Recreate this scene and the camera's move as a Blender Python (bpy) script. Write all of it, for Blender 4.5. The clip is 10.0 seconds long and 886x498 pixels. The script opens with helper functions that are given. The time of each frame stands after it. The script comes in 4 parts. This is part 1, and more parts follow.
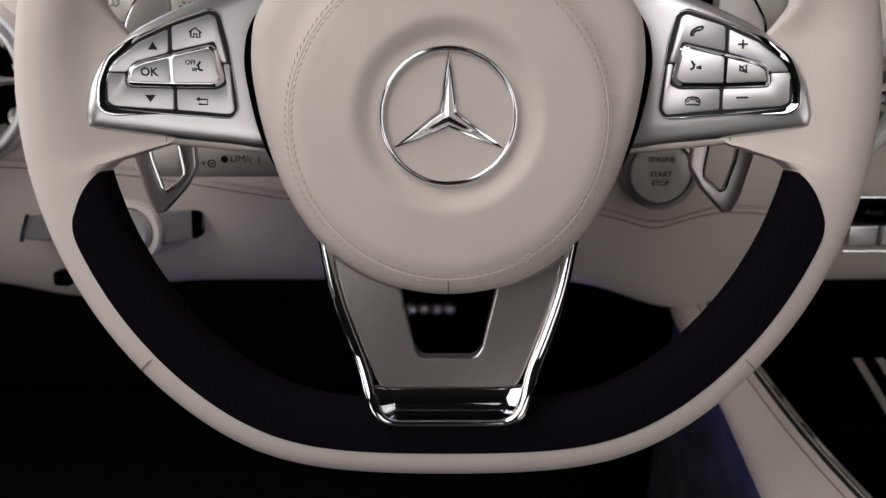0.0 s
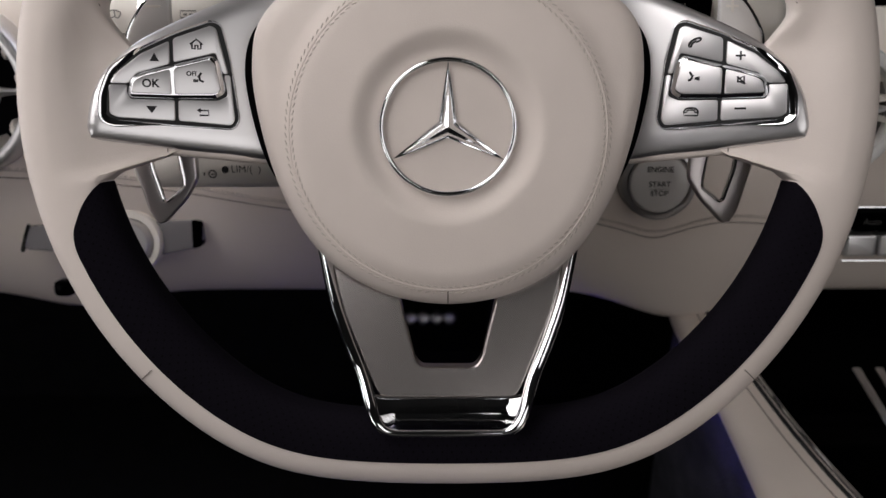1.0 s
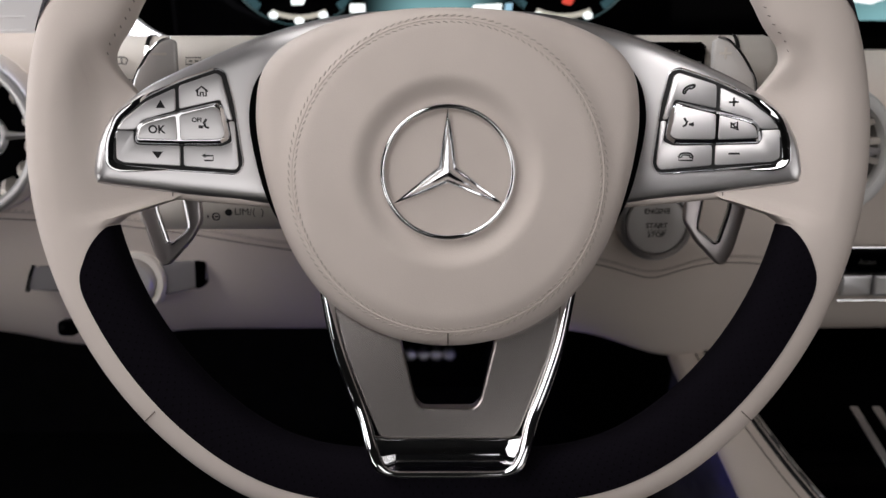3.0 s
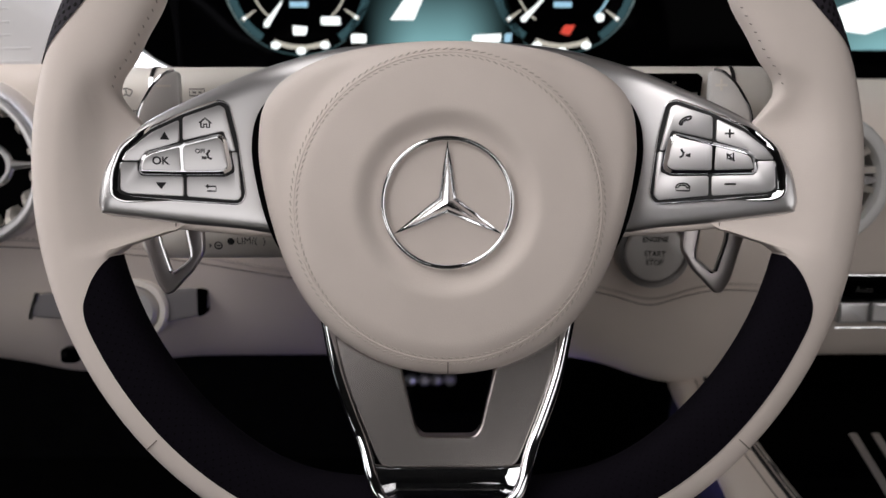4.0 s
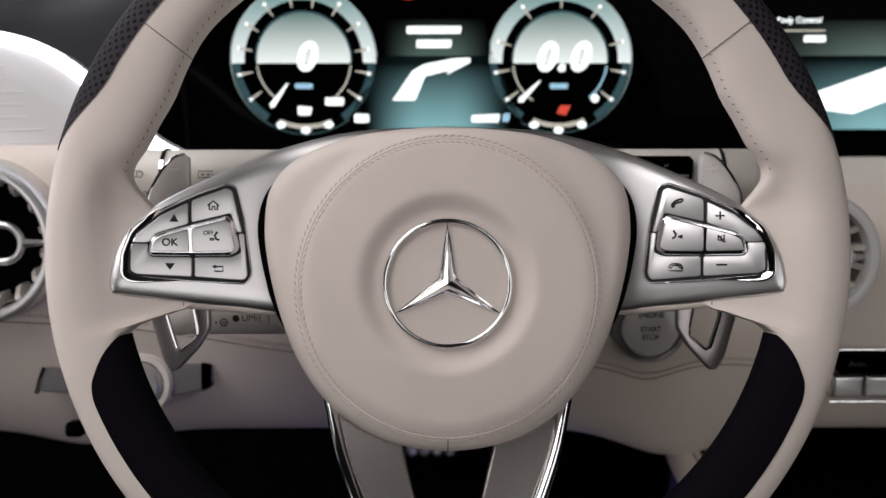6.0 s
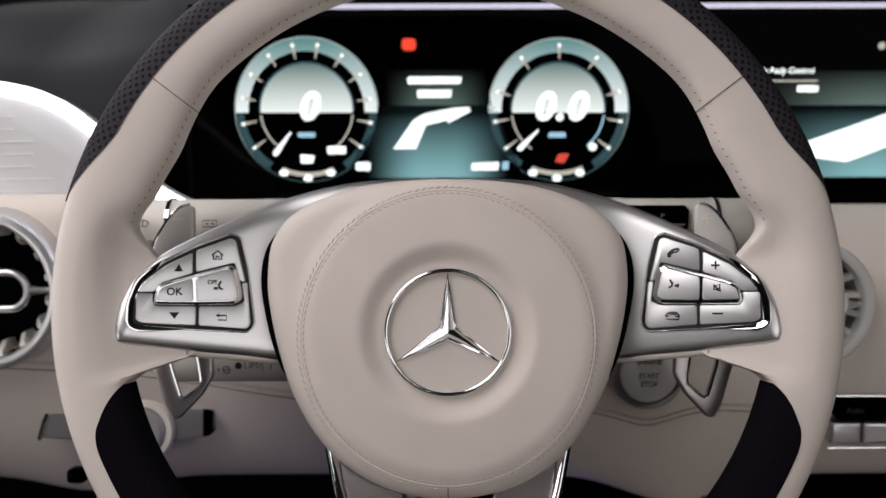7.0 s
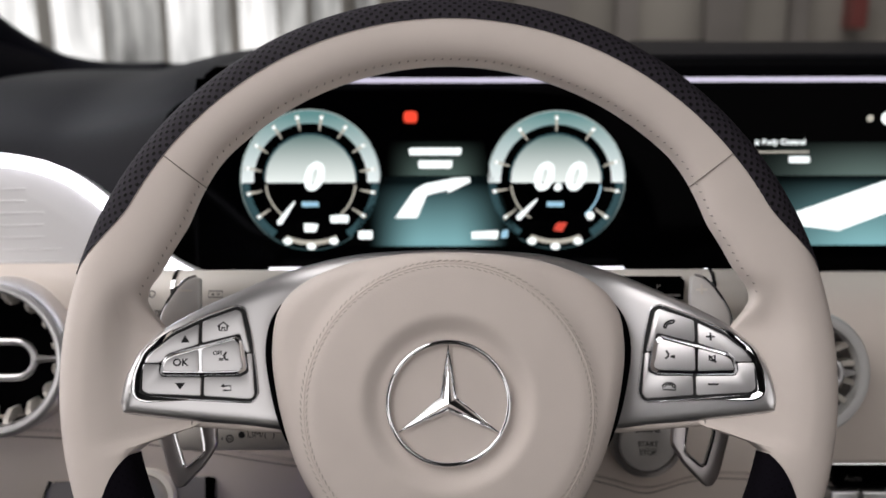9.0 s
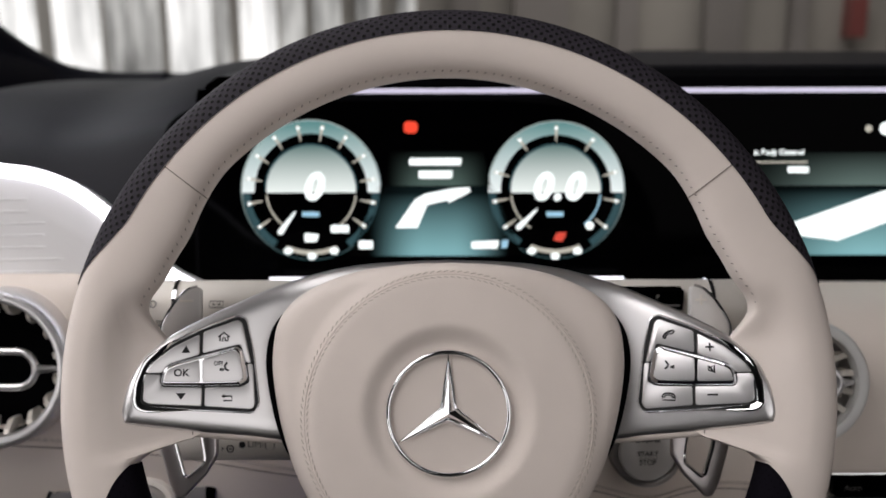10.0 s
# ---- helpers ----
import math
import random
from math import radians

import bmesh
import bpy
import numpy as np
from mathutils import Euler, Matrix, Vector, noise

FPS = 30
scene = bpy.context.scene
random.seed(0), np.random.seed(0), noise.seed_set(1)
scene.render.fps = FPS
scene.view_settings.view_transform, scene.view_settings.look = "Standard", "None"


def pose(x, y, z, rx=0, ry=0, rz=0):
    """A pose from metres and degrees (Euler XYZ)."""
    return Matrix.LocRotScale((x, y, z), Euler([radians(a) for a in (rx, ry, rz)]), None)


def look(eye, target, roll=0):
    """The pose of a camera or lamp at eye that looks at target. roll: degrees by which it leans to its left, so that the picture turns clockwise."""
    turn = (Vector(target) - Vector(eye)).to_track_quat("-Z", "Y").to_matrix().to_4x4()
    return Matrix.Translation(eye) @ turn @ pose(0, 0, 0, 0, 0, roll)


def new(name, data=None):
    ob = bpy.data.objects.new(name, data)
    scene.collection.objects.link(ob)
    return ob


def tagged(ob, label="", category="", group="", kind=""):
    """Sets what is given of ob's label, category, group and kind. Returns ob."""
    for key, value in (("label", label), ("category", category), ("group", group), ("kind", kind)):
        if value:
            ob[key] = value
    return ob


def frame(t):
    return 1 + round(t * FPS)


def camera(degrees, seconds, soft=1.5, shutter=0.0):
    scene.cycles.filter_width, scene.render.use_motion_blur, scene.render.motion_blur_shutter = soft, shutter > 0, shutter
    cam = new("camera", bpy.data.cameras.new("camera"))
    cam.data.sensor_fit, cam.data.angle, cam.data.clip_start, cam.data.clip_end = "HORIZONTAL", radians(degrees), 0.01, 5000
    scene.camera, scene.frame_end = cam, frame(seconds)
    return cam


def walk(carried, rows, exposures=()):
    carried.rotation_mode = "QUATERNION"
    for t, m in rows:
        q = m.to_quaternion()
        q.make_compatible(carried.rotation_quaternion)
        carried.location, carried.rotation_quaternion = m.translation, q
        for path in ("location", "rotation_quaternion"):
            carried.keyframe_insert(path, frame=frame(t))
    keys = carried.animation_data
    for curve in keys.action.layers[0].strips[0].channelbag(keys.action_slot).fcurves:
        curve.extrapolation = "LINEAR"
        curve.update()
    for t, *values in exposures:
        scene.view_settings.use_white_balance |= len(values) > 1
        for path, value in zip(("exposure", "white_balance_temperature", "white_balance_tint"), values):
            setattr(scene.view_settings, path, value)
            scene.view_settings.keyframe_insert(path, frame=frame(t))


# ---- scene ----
cam = camera(51.0, 10.0)
cam.data.dof.use_dof, cam.data.dof.focus_distance, cam.data.dof.aperture_fstop = True, 0.435, 8.0
METRES, EYE, TILT, LEAN, TURN = 0.058, 1.10, -28.0, 0.0, 0.0
ROWS = [
    (0.0, 0.0, 0.0, 0.0, -0.0, -0.0, -0.0),
    (0.5, -0.0003, -0.0144, 0.0059, -0.01, 0.23, 0.02),
    (1.0, 0.0023, -0.031, 0.01, 0.0, 0.55, 0.03),
    (1.5, 0.0031, -0.0517, 0.0193, 0.0, 0.91, 0.04),
    (2.0, 0.0027, -0.082, 0.0348, -0.01, 1.41, 0.05),
    (2.5, 0.0002, -0.1165, 0.0597, -0.02, 1.96, 0.06),
    (4.0, 0.0099, -0.2412, 0.1458, 0.05, 3.93, 0.08),
    (4.5, 0.0115, -0.2884, 0.1702, 0.06, 4.71, 0.08),
    (5.0, 0.0135, -0.3463, 0.1991, 0.08, 5.68, 0.09),
    (5.5, 0.0122, -0.4111, 0.2311, 0.07, 6.66, 0.09),
    (7.0, 0.0158, -0.6301, 0.3271, 0.11, 10.25, 0.11),
    (7.5, 0.0163, -0.7005, 0.3573, 0.12, 11.32, 0.12),
    (8.0, 0.0189, -0.7721, 0.3854, 0.15, 12.42, 0.11),
    (8.5, 0.0166, -0.8213, 0.4013, 0.14, 13.21, 0.11),
    (9.0, 0.0161, -0.8583, 0.4148, 0.15, 13.78, 0.1),
    (9.5, 0.0173, -0.8818, 0.423, 0.16, 14.1, 0.11),
    (10.0, 0.015, -0.896, 0.4288, 0.15, 14.28, 0.1),
]
walk(cam, [(t, pose(0, 0, EYE, TILT, LEAN, TURN) @ pose(METRES * x, METRES * y, METRES * z, 90 + pitch, roll, yaw)) for t, x, y, z, yaw, pitch, roll in ROWS])

# ---- world and light: a dim hall, with unseen soft area lamps added ----
world = bpy.data.worlds.new("hall")
scene.world = world
world.use_nodes = True
world.node_tree.nodes["Background"].inputs[0].default_value = (0.75, 0.82, 1.0, 1)
world.node_tree.nodes["Background"].inputs[1].default_value = 0.04
scene.view_settings.exposure = 0.0


def area(name, eye, target, w, h, watts, colour):
    data = bpy.data.lights.new(name, "AREA")
    data.shape, data.size, data.size_y, data.energy, data.color = "RECTANGLE", w, h, watts, colour
    ob = new(name, data)
    ob.matrix_world = look(eye, target)
    return ob


# overhead key, set left so that brightness falls off to the right
area("added_lamp", (-0.85, 0.12, 2.1), (-0.05, 0.38, 0.95), 1.7, 0.9, 19, (1.0, 0.955, 0.94))
# added fill from behind the seat, for wheel and left switch wing
area("added_lamp", (1.7, -3.0, 2.2), (0, 0.4, 0.92), 3.0, 2.6, 33, (1.0, 0.96, 0.945))
# added low fill, brightening the dash below the wheel
area("added_lamp", (-2.4, -2.2, 1.05), (0, 0.4, 0.88), 1.6, 1.0, 11, (1.0, 0.955, 0.945))
# added cool lamp ahead on the left
area("added_lamp", (-2.3, 2.3, 2.8), (-0.1, 0.5, 1.0), 1.6, 1.2, 30, (0.93, 0.95, 1.0))
# added side lamp, lighting the star's left facets and the white lobe
area("added_lamp", (-2.7, 0.75, 1.15), (-0.1, 0.4, 0.96), 1.0, 1.2, 16, (0.95, 0.94, 1.0))
# added only to brighten the far hall wall
area("added_lamp", (2.2, 6.2, 4.9), (1.8, 9.0, 1.2), 5.0, 0.8, 110, (1.0, 0.95, 0.9))


# ---- materials ----
def material(name, colour, rough=0.5, metal=0.0, spec=0.5, coat=0.0):
    m = bpy.data.materials.new(name)
    m.use_nodes = True
    b = m.node_tree.nodes["Principled BSDF"]
    b.inputs["Base Color"].default_value = (*colour, 1)
    b.inputs["Roughness"].default_value, b.inputs["Metallic"].default_value = rough, metal
    b.inputs["Specular IOR Level"].default_value, b.inputs["Coat Weight"].default_value = spec, coat
    return m


def node(m, kind, **values):
    n = m.node_tree.nodes.new(kind)
    for k, v in values.items():
        n.inputs[k.replace("_", " ")].default_value = v
    return n


def wire(m, a, out, b, into):
    m.node_tree.links.new(a.outputs[out], b.inputs[into])


def grain(m, scale, bump, dist, lo, hi, mottling=18.0, rough=(0.0, 0.0)):
    """Fine relief and a faint mottling of the base colour between lo and hi times itself."""
    b = m.node_tree.nodes["Principled BSDF"]
    base = list(b.inputs["Base Color"].default_value)[:3]
    tc = node(m, "ShaderNodeTexCoord")
    fine = node(m, "ShaderNodeTexVoronoi", Scale=scale)
    wire(m, tc, "Object", fine, "Vector")
    soft = node(m, "ShaderNodeTexNoise", Scale=mottling, Detail=5.0)
    wire(m, tc, "Object", soft, "Vector")
    ramp = node(m, "ShaderNodeValToRGB")
    ramp.color_ramp.elements[0].position, ramp.color_ramp.elements[1].position = 0.3, 0.7
    ramp.color_ramp.elements[0].color = (*[c * lo for c in base], 1)
    ramp.color_ramp.elements[1].color = (*[c * hi for c in base], 1)
    wire(m, soft, "Fac", ramp, "Fac")
    wire(m, ramp, "Color", b, "Base Color")
    if rough[1]:
        rr = node(m, "ShaderNodeMapRange", To_Min=rough[0], To_Max=rough[1])
        wire(m, soft, "Fac", rr, "Value")
        wire(m, rr, "Result", b, "Roughness")
    bp = node(m, "ShaderNodeBump", Strength=bump, Distance=dist)
    wire(m, fine, "Distance", bp, "Height")
    wire(m, bp, "Normal", b, "Normal")
    return m


def glow(name, colour, strength):
    m = bpy.data.materials.new(name)
    m.use_nodes = True
    b = m.node_tree.nodes["Principled BSDF"]
    b.inputs["Base Color"].default_value = (0.0, 0.0, 0.0, 1)
    b.inputs["Specular IOR Level"].default_value = 0.02
    b.inputs["Emission Color"].default_value = (*colour, 1)
    b.inputs["Emission Strength"].default_value = strength
    return m


def brushed(name, colour, rough, stretch):
    """Brushed metal: fine streaks along one axis in roughness and relief."""
    m = material(name, colour, rough, 1.0)
    b = m.node_tree.nodes["Principled BSDF"]
    tc = node(m, "ShaderNodeTexCoord")
    mp = node(m, "ShaderNodeMapping")
    mp.inputs["Scale"].default_value = stretch
    wire(m, tc, "Object", mp, "Vector")
    ns = node(m, "ShaderNodeTexNoise", Scale=1.0, Detail=1.0)
    wire(m, mp, "Vector", ns, "Vector")
    rr = node(m, "ShaderNodeMapRange", To_Min=rough - 0.025, To_Max=rough + 0.03)
    wire(m, ns, "Fac", rr, "Value")
    wire(m, rr, "Result", b, "Roughness")
    bp = node(m, "ShaderNodeBump", Strength=0.008, Distance=0.0002)
    wire(m, ns, "Fac", bp, "Height")
    wire(m, bp, "Normal", b, "Normal")
    return m


def perforated(name, colour, pitch, hole, rough=0.72, spec=0.14, relief=0.8):
    """Leather with staggered punched holes, laid out in the mesh's own metres."""
    m = material(name, colour, rough, 0, spec)
    b = m.node_tree.nodes["Principled BSDF"]
    uv = node(m, "ShaderNodeUVMap")
    dots = []
    for off in (0.0, 0.5):
        mp = node(m, "ShaderNodeMapping")
        mp.inputs["Scale"].default_value = (1 / pitch, 1 / pitch, 1)
        mp.inputs["Location"].default_value = (off, off, 0)
        wire(m, uv, "UV", mp, "Vector")
        fr = node(m, "ShaderNodeVectorMath")
        fr.operation = "FRACTION"
        wire(m, mp, "Vector", fr, 0)
        ds = node(m, "ShaderNodeVectorMath")
        ds.operation = "DISTANCE"
        ds.inputs[1].default_value = (0.5, 0.5, 0)
        wire(m, fr, "Vector", ds, 0)
        dots.append(ds)
    low = node(m, "ShaderNodeMath")
    low.operation = "MINIMUM"
    wire(m, dots[0], "Value", low, 0)
    wire(m, dots[1], "Value", low, 1)
    edge = node(m, "ShaderNodeMapRange", From_Min=hole * 0.7, From_Max=hole * 1.25)
    wire(m, low, "Value", edge, "Value")
    mix = node(m, "ShaderNodeMix")
    mix.data_type = "RGBA"
    mix.inputs["A"].default_value = (0.002, 0.002, 0.002, 1)
    mix.inputs["B"].default_value = (*colour, 1)
    wire(m, edge, "Result", mix, "Factor")
    wire(m, mix, "Result", b, "Base Color")
    bp = node(m, "ShaderNodeBump", Strength=relief, Distance=0.0006)
    wire(m, edge, "Result", bp, "Height")
    wire(m, bp, "Normal", b, "Normal")
    return m


cream = grain(material("cream_leather", (0.70, 0.624, 0.578), 0.48, 0, 0.34), 1500, 0.12, 0.0003, 0.96, 1.03, 25, (0.44, 0.58))
cream_dash = grain(material("cream_dash_leather", (0.74, 0.66, 0.60), 0.55, 0, 0.3), 1100, 0.12, 0.0004, 0.95, 1.03, 12, (0.5, 0.62))
cream_plastic = grain(material("cream_plastic", (0.70, 0.66, 0.61), 0.4, 0, 0.4), 2500, 0.05, 0.0001, 0.98, 1.02)
black_perf = perforated("black_perforated_leather", (0.028, 0.024, 0.032), 0.0049, 0.185, 0.66, 0.18)
# lower grip: matte, and its black deepened for the shade down there
black_perf_shaded = perforated("shaded_perforated_leather", (0.0062, 0.0052, 0.008), 0.0049, 0.085, 0.92, 0.03, 0.15)
black_hide = grain(material("black_leather", (0.0065, 0.0065, 0.0105), 0.5, 0, 0.12), 900, 0.2, 0.0004, 0.85, 1.15, 8, (0.45, 0.6))
black_top = grain(material("black_dash_grain", (0.012, 0.012, 0.0155), 0.55, 0, 0.3), 900, 0.2, 0.0004, 0.85, 1.15, 8, (0.5, 0.62))
black_rubber = material("black_rubber", (0.008, 0.008, 0.009), 0.7)
carpet = grain(material("black_carpet", (0.006, 0.006, 0.007), 0.95, 0, 0.1), 700, 0.6, 0.002, 0.7, 1.3, 40)
satin = brushed("satin_aluminium", (0.70, 0.69, 0.70), 0.34, (60, 2500, 60))
satin_paddle = brushed("satin_paddle_metal", (0.58, 0.54, 0.54), 0.36, (60, 2500, 60))
satin_dark = brushed("satin_dark_ring", (0.34, 0.33, 0.33), 0.3, (60, 2500, 60))
pearl = grain(material("pearl_plastic", (0.62, 0.615, 0.61), 0.35, 0, 0.5), 2500, 0.03, 0.0001, 0.98, 1.02)
pearl_satin = grain(material("pearl_satin_paint", (0.60, 0.58, 0.565), 0.30, 0.1, 0.6), 2500, 0.03, 0.0001, 0.98, 1.02)
satin_key = brushed("satin_keys", (0.64, 0.63, 0.64), 0.36, (60, 2500, 60))
satin_warm = grain(material("satin_spoke_plate", (0.43, 0.40, 0.39), 0.30, 1.0), 2600, 0.0, 0.0001, 0.98, 1.02, 30, (0.25, 0.28))
chrome = material("chrome", (0.86, 0.87, 0.89), 0.05, 1.0)
ink = material("black_print", (0.008, 0.008, 0.010), 0.8)
grey_ink = material("grey_print", (0.18, 0.17, 0.16), 0.5)
dim_ink = material("charcoal_print", (0.03, 0.028, 0.026), 0.5)
faint_ink = material("faint_print", (0.016, 0.015, 0.014), 0.5)
gloss_black = material("black_glass", (0.0004, 0.0004, 0.0006), 0.08, 0, 0.012)
thread = material("cream_thread", (0.53, 0.47, 0.425), 0.8)
deep_black = material("black_felt", (0.0015, 0.0015, 0.002), 0.9, 0, 0.03)
# darker cream for stitches; along seams its tone stands for crease shade
shaded_thread = material("seam_shadow_thread", (0.24, 0.205, 0.18), 0.8)

MM = 0.001


# ---- mesh helpers ----
def mesh_object(name, bm, mat, smooth=True):
    bm.normal_update()
    me = bpy.data.meshes.new(name)
    bm.to_mesh(me)
    bm.free()
    for p in me.polygons:
        p.use_smooth = smooth
    if smooth:
        me.set_sharp_from_angle(angle=radians(38))
    me.materials.append(mat)
    return new(name, me)


def part(name, bm, mat, parent, label="", smooth=True):
    ob = mesh_object(name, bm, mat, smooth)
    ob.parent = parent
    return tagged(ob, label)


def thing(name, m, label, category, group="", kind=""):
    ob = new(name)
    ob.matrix_world = m
    ob.empty_display_size = 0.02
    return tagged(ob, label, category, group, kind)


def spline(pts, closed=True, n=8):
    """Catmull-Rom through pts; a point given twice makes a corner."""
    out, k = [], len(pts)
    dims = len(pts[0])
    for i in range(k if closed else k - 1):
        p = [pts[(i + j) % k] if closed else pts[min(max(i + j, 0), k - 1)] for j in (-1, 0, 1, 2)]
        if p[1] == p[2]:
            continue
        for s in range(n):
            t = s / n
            out.append(tuple(0.5 * (2 * p[1][d] + (p[2][d] - p[0][d]) * t + (2 * p[0][d] - 5 * p[1][d] + 4 * p[2][d] - p[3][d]) * t * t
                                    + (3 * p[1][d] - p[0][d] - 3 * p[2][d] + p[3][d]) * t ** 3) for d in range(dims)))
    if not closed:
        out.append(tuple(pts[-1]))
    return out


def rounded(pts, r, n=4):
    """A polygon with its corners rounded by r."""
    out, k = [], len(pts)
    for i in range(k):
        a, b, c = Vector(pts[i - 1]), Vector(pts[i]), Vector(pts[(i + 1) % k])
        da, dc = a - b, c - b
        q = min(r, 0.45 * da.length, 0.45 * dc.length)
        p, s = b + da.normalized() * q, b + dc.normalized() * q
        for j in range(n + 1):
            t = j / n
            out.append(tuple(p * (1 - t) ** 2 + b * 2 * t * (1 - t) + s * t * t))
    return out


def ccw(pts):
    a = sum(p[0] * q[1] - q[0] * p[1] for p, q in zip(pts, pts[1:] + pts[:1]))
    return list(pts) if a > 0 else list(pts)[::-1]


def mirror(pts):
    return [(-p[0], *p[1:]) for p in pts][::-1]


def inset(pts, d):
    out, k = [], len(pts)
    for i in range(k):
        t = Vector(pts[(i + 1) % k][:2]) - Vector(pts[i - 1][:2])
        if t.length < 1e-9:
            t = Vector((1, 0))
        t.normalize()
        out.append((pts[i][0] - t.y * d, pts[i][1] + t.x * d))
    return out


def ring(bm, pts, nf):
    return [bm.verts.new((u * MM, v * MM, nf(u, v) * MM)) for u, v in pts]


def bridge(bm, a, b):
    k = len(a)
    for i in range(k):
        bm.faces.new((a[i], a[(i + 1) % k], b[(i + 1) % k], b[i]))


def slab(pts, nf, depth, bevel, hole=None, steps=4, into=None):
    """A plate with outline pts (mm), front surface nf(u, v), rounded front edges, and possibly a hole through it."""
    bm = into or bmesh.new()
    f = nf if callable(nf) else (lambda u, v: nf)

    def wall(o, sign):
        rows = [ring(bm, o, lambda u, v: f(u, v) - depth)]
        for s in range(steps + 1):
            a = s / steps * math.pi / 2
            rows.append(ring(bm, inset(o, sign * bevel * (1 - math.cos(a))), lambda u, v: f(u, v) - bevel * (1 - math.sin(a))))
        for a, b in zip(rows, rows[1:]):
            bridge(bm, a, b) if sign > 0 else bridge(bm, b, a)
        return rows[0], rows[-1]

    back, front = wall(ccw(pts), 1)
    if hole is None:
        bm.faces.new(front)
    else:
        _, inner = wall(ccw(hole), -1)
        edges = [bm.edges.get((r[i], r[(i + 1) % len(r)])) for r in (front, inner) for i in range(len(r))]
        bmesh.ops.triangle_fill(bm, edges=edges, use_beauty=True, use_dissolve=False, normal=(0, 0, 1))
    return bm


def tube(path, r, closed=False, sides=8, flat=1.0, into=None):
    """A tube along a path of 3D points in mm; r may be a function of 0..1."""
    bm = into or bmesh.new()
    pts = [Vector(p) for p in path]
    rows, k = [], len(pts)
    for i, p in enumerate(pts):
        a, b = (pts[i - 1], pts[(i + 1) % k]) if closed else (pts[max(i - 1, 0)], pts[min(i + 1, k - 1)])
        t = (b - a).normalized()
        up = Vector((0, 0, 1)) if abs(t.z) < 0.9 else Vector((1, 0, 0))
        s = t.cross(up).normalized()
        w = s.cross(t)
        rad = r(i / max(k - 1, 1)) if callable(r) else r
        rows.append([bm.verts.new((p + s * rad * math.cos(q) + w * rad * flat * math.sin(q)) * MM) for q in (2 * math.pi * j / sides for j in range(sides))])
    for i in range(k if closed else k - 1):
        bridge(bm, rows[i], rows[(i + 1) % k])
    if not closed:
        bm.faces.new(rows[0][::-1])
        bm.faces.new(rows[-1])
    bmesh.ops.recalc_face_normals(bm, faces=bm.faces)
    return bm


def lathe(profile, segs=64, into=None, m=None):
    """Turned about local z; profile of (r, z) in mm."""
    bm = into or bmesh.new()
    rows = []
    for r, z in profile:
        rows.append([bm.verts.new((m or Matrix()) @ Vector((max(r, 0.01) * math.cos(a) * MM, max(r, 0.01) * math.sin(a) * MM, z * MM))) for a in (2 * math.pi * i / segs for i in range(segs))])
    for a, b in zip(rows, rows[1:]):
        bridge(bm, a, b)
    return bm


def box(bm, lo, hi):
    vs = [bm.verts.new((x, y, z)) for x in (lo[0], hi[0]) for y in (lo[1], hi[1]) for z in (lo[2], hi[2])]
    for q in ((0, 1, 3, 2), (4, 6, 7, 5), (0, 4, 5, 1), (2, 3, 7, 6), (0, 2, 6, 4), (1, 5, 7, 3)):
        bm.faces.new([vs[i] for i in q])
    return bm


def writing(name, text, size, place, mat, parent, shear=0.0, depth=0.05, bold=0.0):
    """Lettering centred at place (a matrix, in the parent's metres); size and depth in mm."""
    cu = bpy.data.curves.new(name, "FONT")
    cu.body, cu.size, cu.align_x, cu.align_y, cu.extrude, cu.shear, cu.offset = text, size * MM, "CENTER", "CENTER", depth * MM, shear, bold * MM
    tmp = new(name, cu)
    me = bpy.data.meshes.new_from_object(tmp.evaluated_get(bpy.context.evaluated_depsgraph_get()))
    bpy.data.objects.remove(tmp)
    me.materials.clear()
    me.materials.append(mat)
    ob = new(name, me)
    ob.parent = parent
    ob.matrix_local = place
    return ob


# ---- the steering wheel; u to the right, v up in its plane, n towards the seat, mm from the emblem ----
TILT_BACK = 21.0
HUB = (0.0025, 0.399, 0.958)
wheel = thing("steering_wheel", pose(*HUB, 90 - TILT_BACK), "cream leather steering wheel with black perforated grips and satin metal spokes", "steering wheel")
RIM_V, RIM_R, RIM_N = 13.0, 196.3, -8.0
HALF, THICK = 17.1, 14.0


def step(a, b, x):
    t = min(max((x - a) / (b - a), 0), 1)
    return t * t * (3 - 2 * t)


def rim_outer(th):
    s = math.sin(th)
    if s > -0.2:
        return RIM_R
    return (RIM_R ** -24 + (185.5 / -s) ** -24) ** (-1 / 24)


def fold(th):
    """Degrees above the horizontal through the rim's centre, the same on both sides."""
    return math.degrees(math.asin(math.sin(th)))


def wing_n(u, v):
    """The face of the switch wings: it rises from the hub out to the rim."""
    d = abs(u) - 88
    return -30 + 0.20 * (d + math.sqrt(d * d + 200)) - 0.10 * (v - 10)


